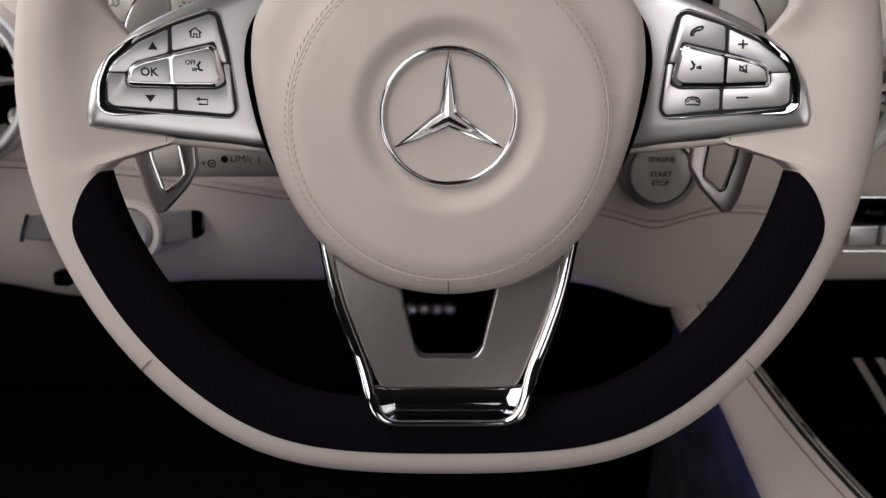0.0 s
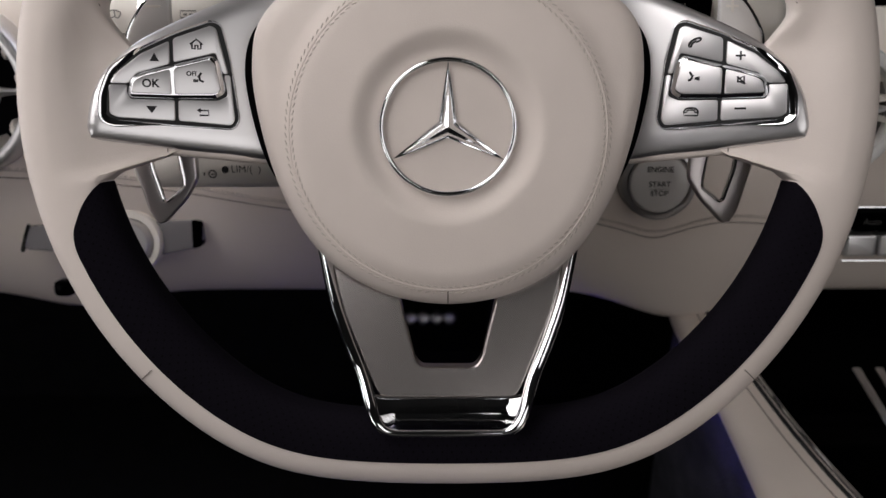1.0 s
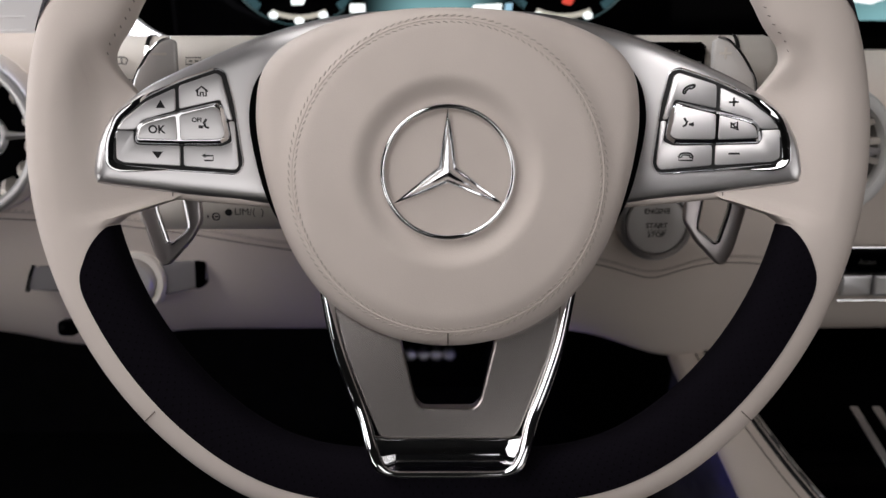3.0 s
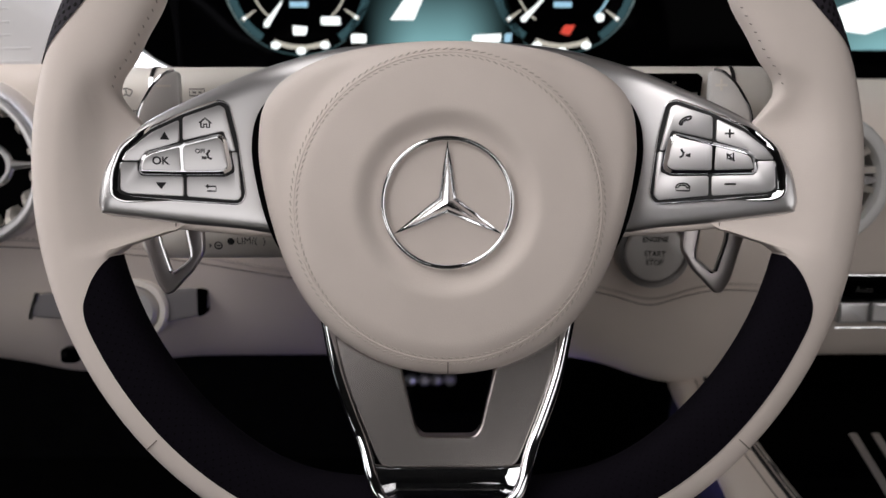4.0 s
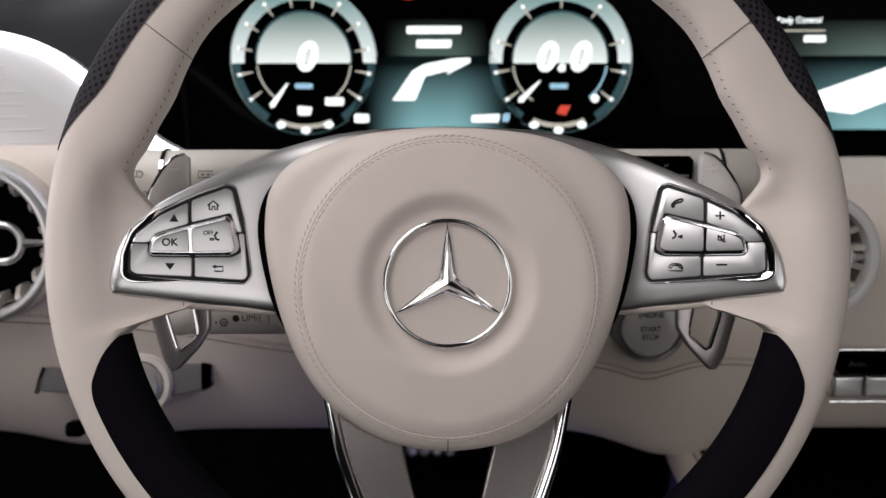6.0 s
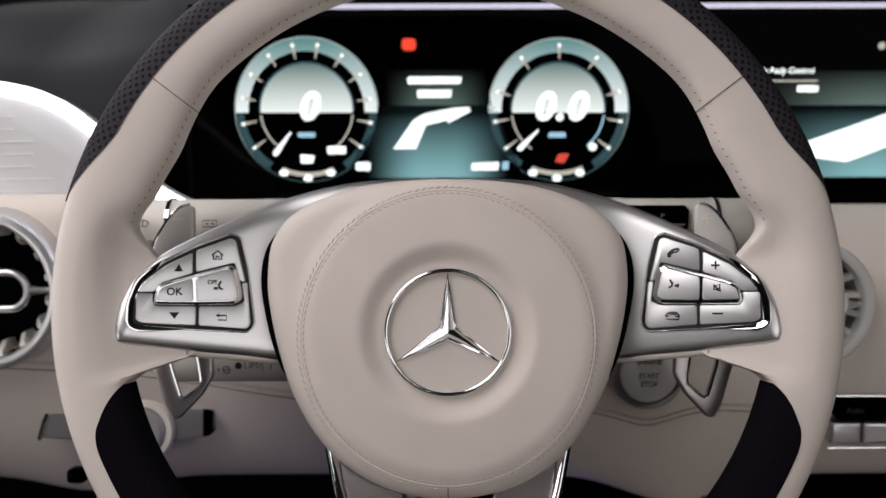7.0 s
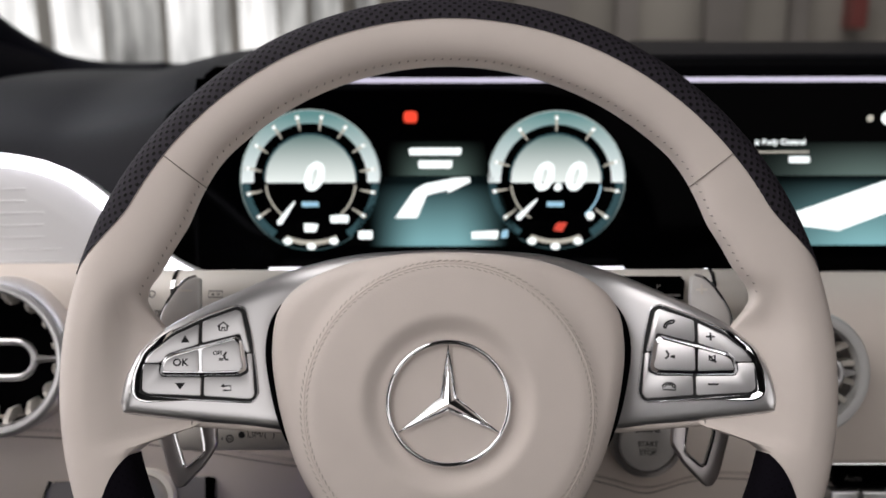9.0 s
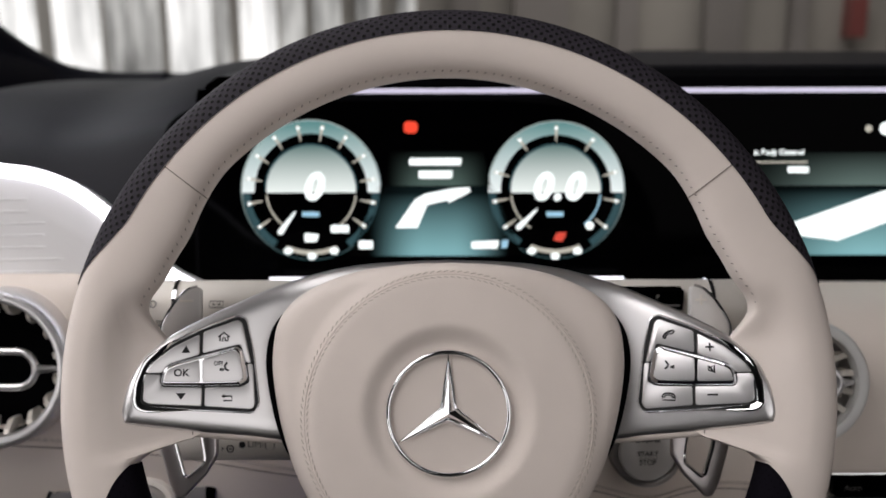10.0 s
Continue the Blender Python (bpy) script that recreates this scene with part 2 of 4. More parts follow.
def rim_point(th, ph, lift=0.0):
    e = fold(th)
    flare = step(13.5, 4.5, e) * step(-13.6, -11.4, e)
    reach = (34 - 15 * step(-4, 4, e)) * flare + 5.5 * step(45, 29, e) * step(5, 12, e) + 1.2 * math.exp(-((e - 28.5) / 4) ** 2) - 5.0 * math.exp(-((e - 14.5) / 4.0) ** 2)
    c, s = math.cos(ph), math.sin(ph)
    c, s = math.copysign(abs(c) ** 0.85, c), math.copysign(abs(s) ** 0.62, s)
    a = HALF if c > 0 else HALF + reach
    d = a * c
    r = rim_outer(th) - HALF + d + lift * c
    n = RIM_N + (THICK + lift) * s
    u, v = r * math.cos(th), RIM_V + r * math.sin(th)
    if d < 0:
        w = step(17.5, 7.0, e) * step(-14.0, -11.5, e) * step(-1.0, -14.5, d)
        n += w * min(0.0, wing_n(u, v) - 3.6 - (RIM_N + THICK * abs(s)))
    return Vector((u, v, n))


def rim_patch(t0, t1, p0, p1, nt, npn, lift=0.0):
    """A patch of the rim's skin between two angles along it and two curves round it, with its own metres as UV."""
    bm = bmesh.new()
    uv = bm.loops.layers.uv.new("UVMap")
    rows, co = [], {}
    for i in range(nt + 1):
        th = t0 + (t1 - t0) * i / nt
        a, b = p0(th), p1(th)
        row = []
        for j in range(npn + 1):
            ph = a + (b - a) * j / npn
            v = bm.verts.new(rim_point(th, ph, lift) * MM)
            co[v] = (th * 0.18, ph * 0.0165)
            row.append(v)
        rows.append(row)
    for a, b in zip(rows, rows[1:]):
        for j in range(npn):
            f = bm.faces.new((a[j], b[j], b[j + 1], a[j + 1]))
            for lp in f.loops:
                lp[uv].uv = co[lp.vert]
    bmesh.ops.reverse_faces(bm, faces=bm.faces)
    return bm


D = radians(1)
# cream skin all the way round, then the black grips laid on it
bm = rim_patch(0, 2 * math.pi, lambda t: 0, lambda t: 2 * math.pi, 360, 40)
bmesh.ops.remove_doubles(bm, verts=bm.verts, dist=1e-6)
part("rim", bm, cream, wheel, "cream leather rim with stitched inner seam")


def top_edge(th):
    e = fold(th)
    return radians(4 + 79 * step(13.5, 28, e) ** 0.45)


part("upper_grip", rim_patch(14.8 * D, 165.2 * D, lambda t: radians(-95), top_edge, 260, 16, 0.5), black_perf, wheel, "black perforated leather on the rim's outside")


def low_edge(th):
    e = -fold(th)
    return radians(178 - 98 * (1 - (1 - min(max((e - 13.8) / 10.0, 0), 1)) ** 2) ** 0.5)


part("lower_grip", rim_patch(194.2 * D, 345.8 * D, low_edge, lambda t: radians(262), 260, 16, 0.5), black_perf_shaded, wheel, "matte black perforated leather on the rim's inside, shade in its colour")

# seams across the rim, and the stitches along its inner edge
for a in (37.2, 142.8, 222.7, 317.3):
    lo, hi = (60, 190) if a < 180 else (-20, 72)
    part("rim_seam", tube([rim_point(a * D, p * D, 0.15) for p in range(lo, hi, 6)], 0.3, sides=6), shaded_thread, wheel)
bm = bmesh.new()
for i in range(104):
    th = (8 + i * 164 / 103) * D
    if 13 < fold(th):
        tube([rim_point(th, 160 * D, -0.05), rim_point(th + 0.12 * D, 162 * D, 0.14), rim_point(th + 0.3 * D, 165 * D, -0.05)], 0.27, sides=5, into=bm)
tagged(part("rim_stitching", bm, shaded_thread, wheel, "fine stitches along the rim's inner edge"), kind="stuff")

# hub pad: a round cushion with a dished middle, drawn out at the upper corners
HUB_LINE = [(0, 75.5), (-28, 74.2), (-54, 69.5), (-77, 59.5), (-89, 46), (-92, 28), (-90.5, 10), (-85, -14), (-77, -36), (-65, -56), (-50, -70.5), (-27, -82), (0, -86)]
hub_line = spline(HUB_LINE + [(-u, v) for u, v in HUB_LINE[-2:0:-1]], True, 8)


def hub_n(u, v, s):
    r = math.hypot(u, v + 2)
    n = 4.5 - 0.0006 * r * r
    n -= 5.2 * (1 - step(33, 45, r))
    return n - 3.2 * step(66, 80, r) - 0.10 * max(0, r - 72)


bm = bmesh.new()
rows = []
for s, drop in ((1.0, 26), (1.0, 14), (0.995, 9), (0.985, 5.5), (0.968, 3.0), (0.945, 1.2), (0.92, 0.3)):
    rows.append(ring(bm, [(u * s, -2 + (v + 2) * s) for u, v in hub_line], lambda u, v: hub_n(u, v, s) - drop))
for s in [0.9 - 0.02 * i for i in range(44)]:
    rows.append(ring(bm, [(u * s, -2 + (v + 2) * s) for u, v in hub_line], lambda u, v: hub_n(u, v, s)))
for a, b in zip(rows, rows[1:]):
    bridge(bm, a, b)
bm.faces.new(rows[-1])
bmesh.ops.recalc_face_normals(bm, faces=bm.faces)
hub = part("hub_pad", bm, cream, wheel, "round padded cream leather airbag cover with double stitching")
bm = bmesh.new()
for i in range(132):
    a = 2 * math.pi * i / 132
    for r0, r1 in ((70.6, 71.2), (74.4, 73.6)):
        q = [(r * math.cos(b), -4.5 + r * math.sin(b)) for r, b in ((r0, a), ((r0 + r1) / 2, a + 0.016), (r1, a + 0.031))]
        tube([(u, v, hub_n(u, v, 1) + h) for (u, v), h in zip(q, (-0.1, 0.22, -0.1))], 0.31, sides=5, into=bm)
tagged(part("hub_stitching", bm, thread, hub, "double ring of small stitches"), kind="stuff")
part("seam", tube([(u, v, hub_n(u, v, 1) - 0.12) for u, v in ((72.4 * math.cos(a), -4.5 + 72.4 * math.sin(a)) for a in (2 * math.pi * i / 160 for i in range(160)))], 0.5, True, 6), cream, hub, "raised fold between the stitches")
part("hub_joint", tube([(0, v, hub_n(0, v, 1) - drop + 0.12) for v, drop in ((-77.6, 0), (-79.3, 0.3), (-81.4, 1.2), (-83.3, 3.0), (-84.7, 5.5), (-85.6, 9), (-86.0, 14))], 0.32, sides=6), shaded_thread, hub)

# emblem: chrome ring and three-pointed star
emblem = part("emblem", tube([(30.3 * math.cos(a), -2 + 30.3 * math.sin(a), 0.6) for a in (2 * math.pi * i / 96 for i in range(96))], 1.25, True, 12), chrome, wheel, "polished chrome ring with three-pointed star")
bm = bmesh.new()
top = bm.verts.new((0, -2 * MM, 4.2 * MM))
tips, dips = [], []
for i in range(3):
    a = math.pi / 2 + i * 2 * math.pi / 3
    tips.append(bm.verts.new((29.3 * math.cos(a) * MM, (-2 + 29.3 * math.sin(a)) * MM, 0.8 * MM)))
    b = a + math.pi / 3
    dips.append(bm.verts.new((5.0 * math.cos(b) * MM, (-2 + 5.0 * math.sin(b)) * MM, -0.3 * MM)))
for i in range(3):
    bm.faces.new((top, tips[i], dips[i]))
    bm.faces.new((top, dips[i - 1], tips[i]))
bmesh.ops.recalc_face_normals(bm, faces=bm.faces)
part("star", bm, chrome, emblem, smooth=False)


# satin bezel: two wings and a thin arch over the hub pad
top_line = spline([(-164.8, -1), (-164.2, 5), (-162.5, 13), (-158.0, 23.5), (-151.5, 31), (-141, 40), (-116.5, 54), (-85, 68.5), (-48, 77.3), (0, 80)], False, 8)
low_line = spline([(-164.8, -1), (-163.8, -5), (-160.5, -7.6), (-132, -11.7), (-105, -15.1), (-88.5, -17.2), (-84, -16), (-76, 20), (-62, 40), (-40, 52), (0, 58)], False, 8)


def across(line, u):
    for a, b in zip(line, line[1:]):
        if a[0] <= u <= b[0] and b[0] > a[0]:
            return a[1] + (b[1] - a[1]) * (u - a[0]) / (b[0] - a[0])
    return line[-1][1]


def edge_gap(u, v):
    """Distance of a point from the bezel's outline."""
    best = 99.0
    for line in (top_line, low_line):
        for a, b in zip(line, line[1:]):
            if abs(a[0] - u) < 12:
                d = Vector((b[0] - a[0], b[1] - a[1]))
                q = Vector((u - a[0], v - a[1]))
                t = min(max(q.dot(d) / max(d.length_squared, 1e-9), 0), 1)
                best = min(best, (q - d * t).length)
    return best


def bezel_mesh(round_mm):
    bm = bmesh.new()
    rows = []
    us = [-164.79, -164.6, -164.2, -163.5, -162.5, -161] + [-159 + 1.5 * i for i in range(107)]
    us = us + [-u for u in us[-2::-1]]
    for u in us:
        hi, lo = across(top_line, -abs(u)), across(low_line, -abs(u))
        row = [bm.verts.new((u * MM, hi * MM, (wing_n(u, hi) - 12) * MM))]
        for k in range(25):
            t = 0.5 - 0.5 * math.cos(math.pi * k / 24)
            v = hi + (lo - hi) * t
            d = min(edge_gap(-abs(u), v), round_mm)
            drop = 0.5 * round_mm * (1 - math.sqrt(max(0, 1 - (1 - d / round_mm) ** 2)))
            row.append(bm.verts.new((u * MM, v * MM, (wing_n(u, v) - drop) * MM)))
        row.append(bm.verts.new((u * MM, lo * MM, (wing_n(u, lo) - 12) * MM)))
        rows.append(row)
    for a, b in zip(rows, rows[1:]):
        for k in range(len(a) - 1):
            bm.faces.new((a[k], a[k + 1], b[k + 1], b[k]))
    bmesh.ops.recalc_face_normals(bm, faces=bm.faces)
    return bm


bezel = part("bezel", bezel_mesh(9.0), satin, wheel, "satin aluminium switch bezel arching over the hub")
GAP = [(0, 75.5), (-34, 73.6), (-65, 65.6), (-83.5, 55), (-93.8, 43), (-97.0, 27), (-94.9, 9), (-88.8, -14), (-80, -30), (-60, -52), (0, -70)]
gap = spline(GAP + [(-u, v) for u, v in GAP[-2:0:-1]], True, 6)
bm = bmesh.new()
outer = ring(bm, gap, lambda u, v: wing_n(u, v) + 0.6)
inner = ring(bm, [(u * 0.8, v * 0.8) for u, v in gap], lambda u, v: wing_n(u, v) + 0.6)
deep = ring(bm, gap, lambda u, v: wing_n(u, v) - 5)
bridge(bm, deep, outer)
bridge(bm, outer, inner)
bmesh.ops.recalc_face_normals(bm, faces=bm.faces)
part("hub_gap", bm, deep_black, wheel, "black gap round the hub pad")

# cream underside of the wings, running from the rim to the hub
for sgn in (1, -1):
    line = rounded([(-166, 2), (-162, -9), (-132, -14.8), (-84, -20), (-82, -10), (-150, 8)], 4)
    line = line if sgn > 0 else mirror(line)
    part("spoke_cover", slab(line, lambda u, v: wing_n(u, v) - 3.8, 20, 3.5), cream, wheel, "cream leather under the switch bezel")
for s in (1, -1):
    part("cover_seam", tube([(s * -131.5, v, wing_n(131.5, v) - 3.4 - 0.35 * max(0, -13.5 - v) ** 2) for v in (-11.5, -12.8, -14.0, -15.2)], 0.3, sides=6), shaded_thread, wheel)

# switch modules
MODULE = [(-155.4, 3.0), (-155.4, 12.3), (-152, 23), (-142.5, 33), (-126.5, 41.6), (-112, 47.6), (-108.2, 46.0), (-104.5, 31), (-102.8, 20), (-100.2, 2.0), (-102.3, -2.0), (-130.5, 0), (-152, 1.6)]
KEY_LINES = [
    [(-153.8, 18.0), (-151.0, 23.2), (-141.8, 31.6), (-129.8, 38.2), (-129.3, 27.6), (-143.2, 22.8), (-146.6, 18.0)],
    [(-128.2, 39.4), (-112, 46.0), (-109.6, 44.6), (-104.4, 23.4), (-106.6, 23.4), (-110, 33.2), (-128, 28.2)],
    [(-145.0, 13.7), (-144.0, 19.2), (-140.5, 21.4), (-128.9, 25.0), (-128.1, 13.3)],
    [(-127.5, 25.4), (-112.2, 30.0), (-109.8, 28), (-107.2, 15.6), (-110, 13.7), (-126.9, 13.3)],
    [(-154.3, 17.6), (-154.2, 4.4), (-151.4, 2.6), (-127.0, 1.1), (-127.3, 10.8), (-145.8, 11.0), (-147.2, 14), (-146.8, 17.6)],
    [(-125.8, 1.1), (-103.2, -0.9), (-101.4, 1.6), (-103.6, 22.9), (-106.2, 22.9), (-104.6, 13), (-109, 10.8), (-126, 10.8)],
]
NAMES = ("key", "key", "centre_key", "centre_key", "key", "key")


def on_wing(u, v, lift):
    """A place on the switch face, its local z out of the face."""
    k = 0.40 if u > 0 else -0.40
    z = Vector((-k, 0.10, 1)).normalized()
    x = Vector((1, 0, k)).normalized()
    y = z.cross(x)
    m = Matrix((x, y, z)).transposed().to_4x4()
    m.translation = Vector((u, v, wing_n(u, v) + lift)) * MM
    return m


def stroke(bm, pts, w=0.28, closed=False):
    tube([(x, y, 0) for x, y in pts], w * 1.7, closed, 5, 0.35, bm)


def fill(bm, pts):
    bm.faces.new([bm.verts.new((x * MM, y * MM, 0.3 * MM)) for x, y in ccw(pts)])


def glyph_up(bm):
    fill(bm, [(-2.2, -1.8), (2.2, -1.8), (0, 2.1)])


def glyph_down(bm):
    fill(bm, [(-2.5, 1.5), (2.5, 1.5), (0, -1.9)])


def glyph_home(bm):
    stroke(bm, [(-2.9, -0.1), (0, 2.3), (2.9, -0.1)])
    stroke(bm, [(-2.0, 0.4), (-2.0, -2.2), (-0.7, -2.2), (-0.7, -0.6), (0.7, -0.6), (0.7, -2.2), (2.0, -2.2), (2.0, 0.4)])


def glyph_back(bm):
    fill(bm, [(-2.9, 0.7), (-1.0, 1.9), (-1.0, -0.4)])
    stroke(bm, [(-1.2, 0.7), (2.6, 0.7), (2.6, -1.6), (-1.6, -1.6)], 0.3)


def glyph_voice(bm):
    stroke(bm, [(1.6, 2.6), (0.8, 1.3), (0.2, 0.6), (0.8, 0.2), (0.7, -0.6), (1.2, -1.2), (2.6, -1.6)], 0.35)
    for i in range(3):
        stroke(bm, [(-2.0 + i * 0.8, -0.4), (-1.8 + i * 0.8, -1.1), (-2.0 + i * 0.8, -1.9)], 0.22)


def glyph_phone(bm):
    stroke(bm, spline([(-2.7, -1.9), (-2.0, -0.2), (0, 1.3), (2.7, 1.9)], False, 5), 0.34)
    stroke(bm, spline([(-2.7, -1.9), (-1.6, -2.2), (-1.2, -0.9), (0.5, 0.3), (1.2, 0.0), (2.7, 0.9), (2.7, 1.9)], False, 4), 0.3)


def glyph_hang(bm):
    stroke(bm, spline([(-3.5, -0.5), (-2.2, 1.2), (0, 1.6), (2.2, 1.2), (3.5, -0.5)], False, 5), 0.3)
    stroke(bm, spline([(-3.5, -0.5), (-2.0, -0.5), (-1.5, 0.5), (1.5, 0.5), (2.0, -0.5), (3.5, -0.5)], False, 4), 0.24)
    stroke(bm, [(-3.2, -0.9), (-3.2, -2.0), (3.2, -2.0), (3.2, -0.9)], 0.26)


def glyph_talk(bm):
    stroke(bm, [(-2.0, 2.4), (-1.2, 1.0), (-0.4, 0.5), (-1.0, 0.1), (-0.9, -0.7), (-1.5, -1.3), (-2.6, -1.8)], 0.35)
    for i in range(3):
        stroke(bm, [(0.7 + i * 0.75, -0.3 + i * 0.2), (0.7 + i * 0.75, -1.4 - i * 0.2)], 0.26)


def glyph_mute(bm):
    stroke(bm, [(-1.6, 0.8), (-0.6, 0.8), (1.2, 1.9), (1.2, -1.9), (-0.6, -0.8), (-1.6, -0.8)], 0.3, True)
    stroke(bm, [(-1.9, 1.8), (1.8, -1.9)], 0.26)


def glyph_plus(bm):
    stroke(bm, [(-2.2, 0), (2.2, 0)], 0.3)
    stroke(bm, [(0, -2.1), (0, 2.1)], 0.3)


def glyph_minus(bm):
    stroke(bm, [(-2.6, 0), (2.6, 0)], 0.3)


LEFT = ((glyph_up, -135.8, 30.2), (glyph_home, -118.1, 37.0), (None, -136.9, 18.1), (glyph_voice, -117.0, 21.0), (glyph_down, -136.9, 6.4), (glyph_back, -115.4, 5.4))
RIGHT = ((glyph_plus, 135.3, 31.0), (glyph_phone, 116.0, 38.0), (glyph_mute, 135.2, 19.6), (glyph_talk, 115.4, 21.6), (glyph_minus, 135.2, 6.7), (glyph_hang, 114.5, 5.6))
for side, table in ((1, LEFT), (-1, RIGHT)):
    face = rounded(MODULE, 3.0)
    if side < 0:
        face = mirror(face)
    well = part("switch_well", slab(face, lambda u, v: wing_n(u, v) + 0.5, 2, 0.3), black_rubber, wheel, "dark joint between the switch keys")
    loop = ccw(face)
    bm = bmesh.new()
    rows = []
    for f, lift in ((1.0, -0.6), (0.96, 0.7), (0.86, 1.35), (0.72, 1.5), (0.45, 1.15), (0.2, 0.7), (0.0, 0.35), (-0.15, 0.0)):
        wide = [inset(loop, -1.3 * f)[i] if abs(u) < 138 else inset(loop, -f * (1.3 + 2.3 * step(138, 153, abs(u))))[i] for i, (u, v) in enumerate(loop)]
        rows.append(ring(bm, wide, lambda u, v: wing_n(u, v) + lift))
    for a, b in zip(rows, rows[1:]):
        bridge(bm, a, b)
    part("switch_frame", bm, chrome, wheel, "polished chamfered frame round the switches")
    pill = rounded([(-146.4, 12.2), (-145.4, 20.4), (-141.0, 22.8), (-111.6, 31.5), (-108.6, 29), (-105.8, 15.0), (-109.6, 12.2), (-127.5, 11.9)], 2.4)
    pill = pill if side > 0 else mirror(pill)
    part("centre_frame", slab(inset(ccw(pill), -0.9), lambda u, v: wing_n(u, v) + 2.2, 2.4, 2.0, steps=1), chrome, wheel, "polished chamfer round the middle keys")
    for line, name, (draw, u, v) in zip(KEY_LINES, NAMES, table):
        line = rounded(line, 1.3, 3)
        line = line if side > 0 else mirror(line)
        up = 2.7 if name == "centre_key" else 1.1
        key = part(name, slab(line, lambda a, b: wing_n(a, b) + up, 2.2, 0.45, steps=3), satin_key, wheel, "satin silver key with black symbol")
        if draw:
            bm = bmesh.new()
            draw(bm)
            sign = part("symbol", bm, ink, key, smooth=False)
            sign.matrix_local = on_wing(u, v, up + 0.05)
        else:
            writing("symbol", "OK", 5.2, on_wing(u, v, up + 0.02), ink, key, bold=0.15)
        if draw is glyph_voice:
            writing("symbol", "OFF", 3.0, on_wing(u - 2.6, v + 2.0, up + 0.02), ink, key, bold=0.10)

# lower spoke: a satin tongue with a window, in a polished U
def spoke_n(u, v):
    return -19 + 0.31 * (-v - 60)


plate = rounded([(-60, -50), (-55.7, -67), (-49, -90), (-34.5, -123), (-31, -127.8), (31, -127.8), (34.5, -123), (49, -90), (55.7, -67), (60, -50)], 3)
window = rounded([(-26, -62), (-22.6, -84), (-15.6, -110), (-12.4, -113.8), (12.4, -113.8), (15.6, -110), (22.6, -84), (26, -62)], 3.5)
part("spoke_plate", slab(plate, spoke_n, 8, 1.0, window), satin_warm, wheel, "brushed metal plate with a window", False)
rail = [(-63, -46), (-58.6, -64), (-53.6, -84), (-46.5, -103), (-39.0, -120), (-35.6, -130), (-32.0, -137.5), (-26, -140.8), (-16, -141.2)]
rail_half = spline(rail, False, 6)
rail_path = [(u, v, max(spoke_n(u, v) + 0.6, -20) + 5.5 * step(-112, -132, v)) for u, v in rail_half]
rail_path = rail_path + [(-u, v, n) for u, v, n in rail_path[::-1]]
part("spoke_edge", tube(rail_path, lambda t: 3.0 - 1.3 * step(0.36, 0.44, t) * step(0.64, 0.56, t), False, 14), chrome, wheel, "polished frame of the lower spoke")
bm = bmesh.new()
rows = []
for k in range(13):
    t = k / 12
    v, half = -126.8 - 14.4 * t, 37.2 - 4.0 * t - 4.6 * t ** 3
    row = []
    for j in range(33):
        q = -1 + j / 16
        n = 3.4 + 5.2 * t - 4.5 * t ** 4 + 1.2 * math.sin(math.pi * t) + 3.0 * step(0.74, 0.97, abs(q)) * (0.4 + 0.6 * t)
        row.append(bm.verts.new((q * half * MM, (v + 1.6 * step(0.7, 1.0, abs(q)) * (1 - t)) * MM, n * MM)))
    rows.append(row)
for a, b in zip(rows, rows[1:]):
    for j in range(32):
        bm.faces.new((a[j], b[j], b[j + 1], a[j + 1]))
bmesh.ops.solidify(bm, geom=list(bm.faces), thickness=-0.002)
bmesh.ops.recalc_face_normals(bm, faces=bm.faces)
part("spoke_lip", bm, chrome, wheel, "polished lip of the lower spoke")
part("lip_line", tube([(u, -127.0 + 1.5 * step(26, 37, abs(u)), 3.6 + 1.2 * step(26, 37, abs(u))) for u in range(-36, 37, 3)], 0.7, sides=8), chrome, wheel, "bright line between plate and lip")

# shift paddles behind the spokes
for s in (1, -1):
    loop = [(-156, 5), (-155.0, -19), (-148.5, -43), (-144.5, -50), (-141, -50), (-129, -37.5), (-122.6, -27), (-124, 5)]
    hole = [(-147.5, 0), (-145.5, -22), (-140.6, -38.0), (-138.4, -38.8), (-129.6, -31.6), (-129.4, -28), (-134.0, 0)]
    fin = [(-158.5, 36), (-157.8, 45), (-151, 57), (-144.5, 63.5), (-139, 65.5), (-136.5, 64), (-136, 36)]
    fin_edge = spline(fin[:5], False, 5)
    loop, hole, fin = [rounded(q, 2.5) for q in (loop, hole, fin)]
    if s < 0:
        loop, hole, fin, fin_edge = mirror(loop), mirror(hole), [(u - 2.8, v) for u, v in mirror(fin)], [(-u - 2.8, v) for u, v in fin_edge]
    else:
        loop, hole = [(u - 4.5, v) for u, v in loop], [(u - 4.5, v) for u, v in hole]
    paddle = part("shift_paddle", slab(loop, lambda u, v: -46 + 0.08 * v, 5, 1.2, hole), satin_paddle, wheel, "satin metal shift paddle loop")
    part("paddle_edge", tube([(u, v, -46 + 0.08 * v) for u, v in hole], 0.9, True, 8), chrome, paddle)
    tip = part("paddle_fin", slab(fin, lambda u, v: -44 + 0.06 * v, 4, 1.4), pearl_satin, wheel, "satin metal upper end of the shift paddle")
    part("paddle_edge", tube([(u, v, -45 + 0.06 * v) for u, v in fin_edge], 0.9, False, 8), chrome, tip)
    bm = bmesh.new()
    (glyph_minus if s > 0 else glyph_plus)(bm)
    sign = part("symbol", bm, cream_plastic, tip)
    sign.matrix_local = pose(-0.1445 if s > 0 else 0.1395, 0.0575, -0.0402)
    sign.scale = (1.4, 1.4, 1)


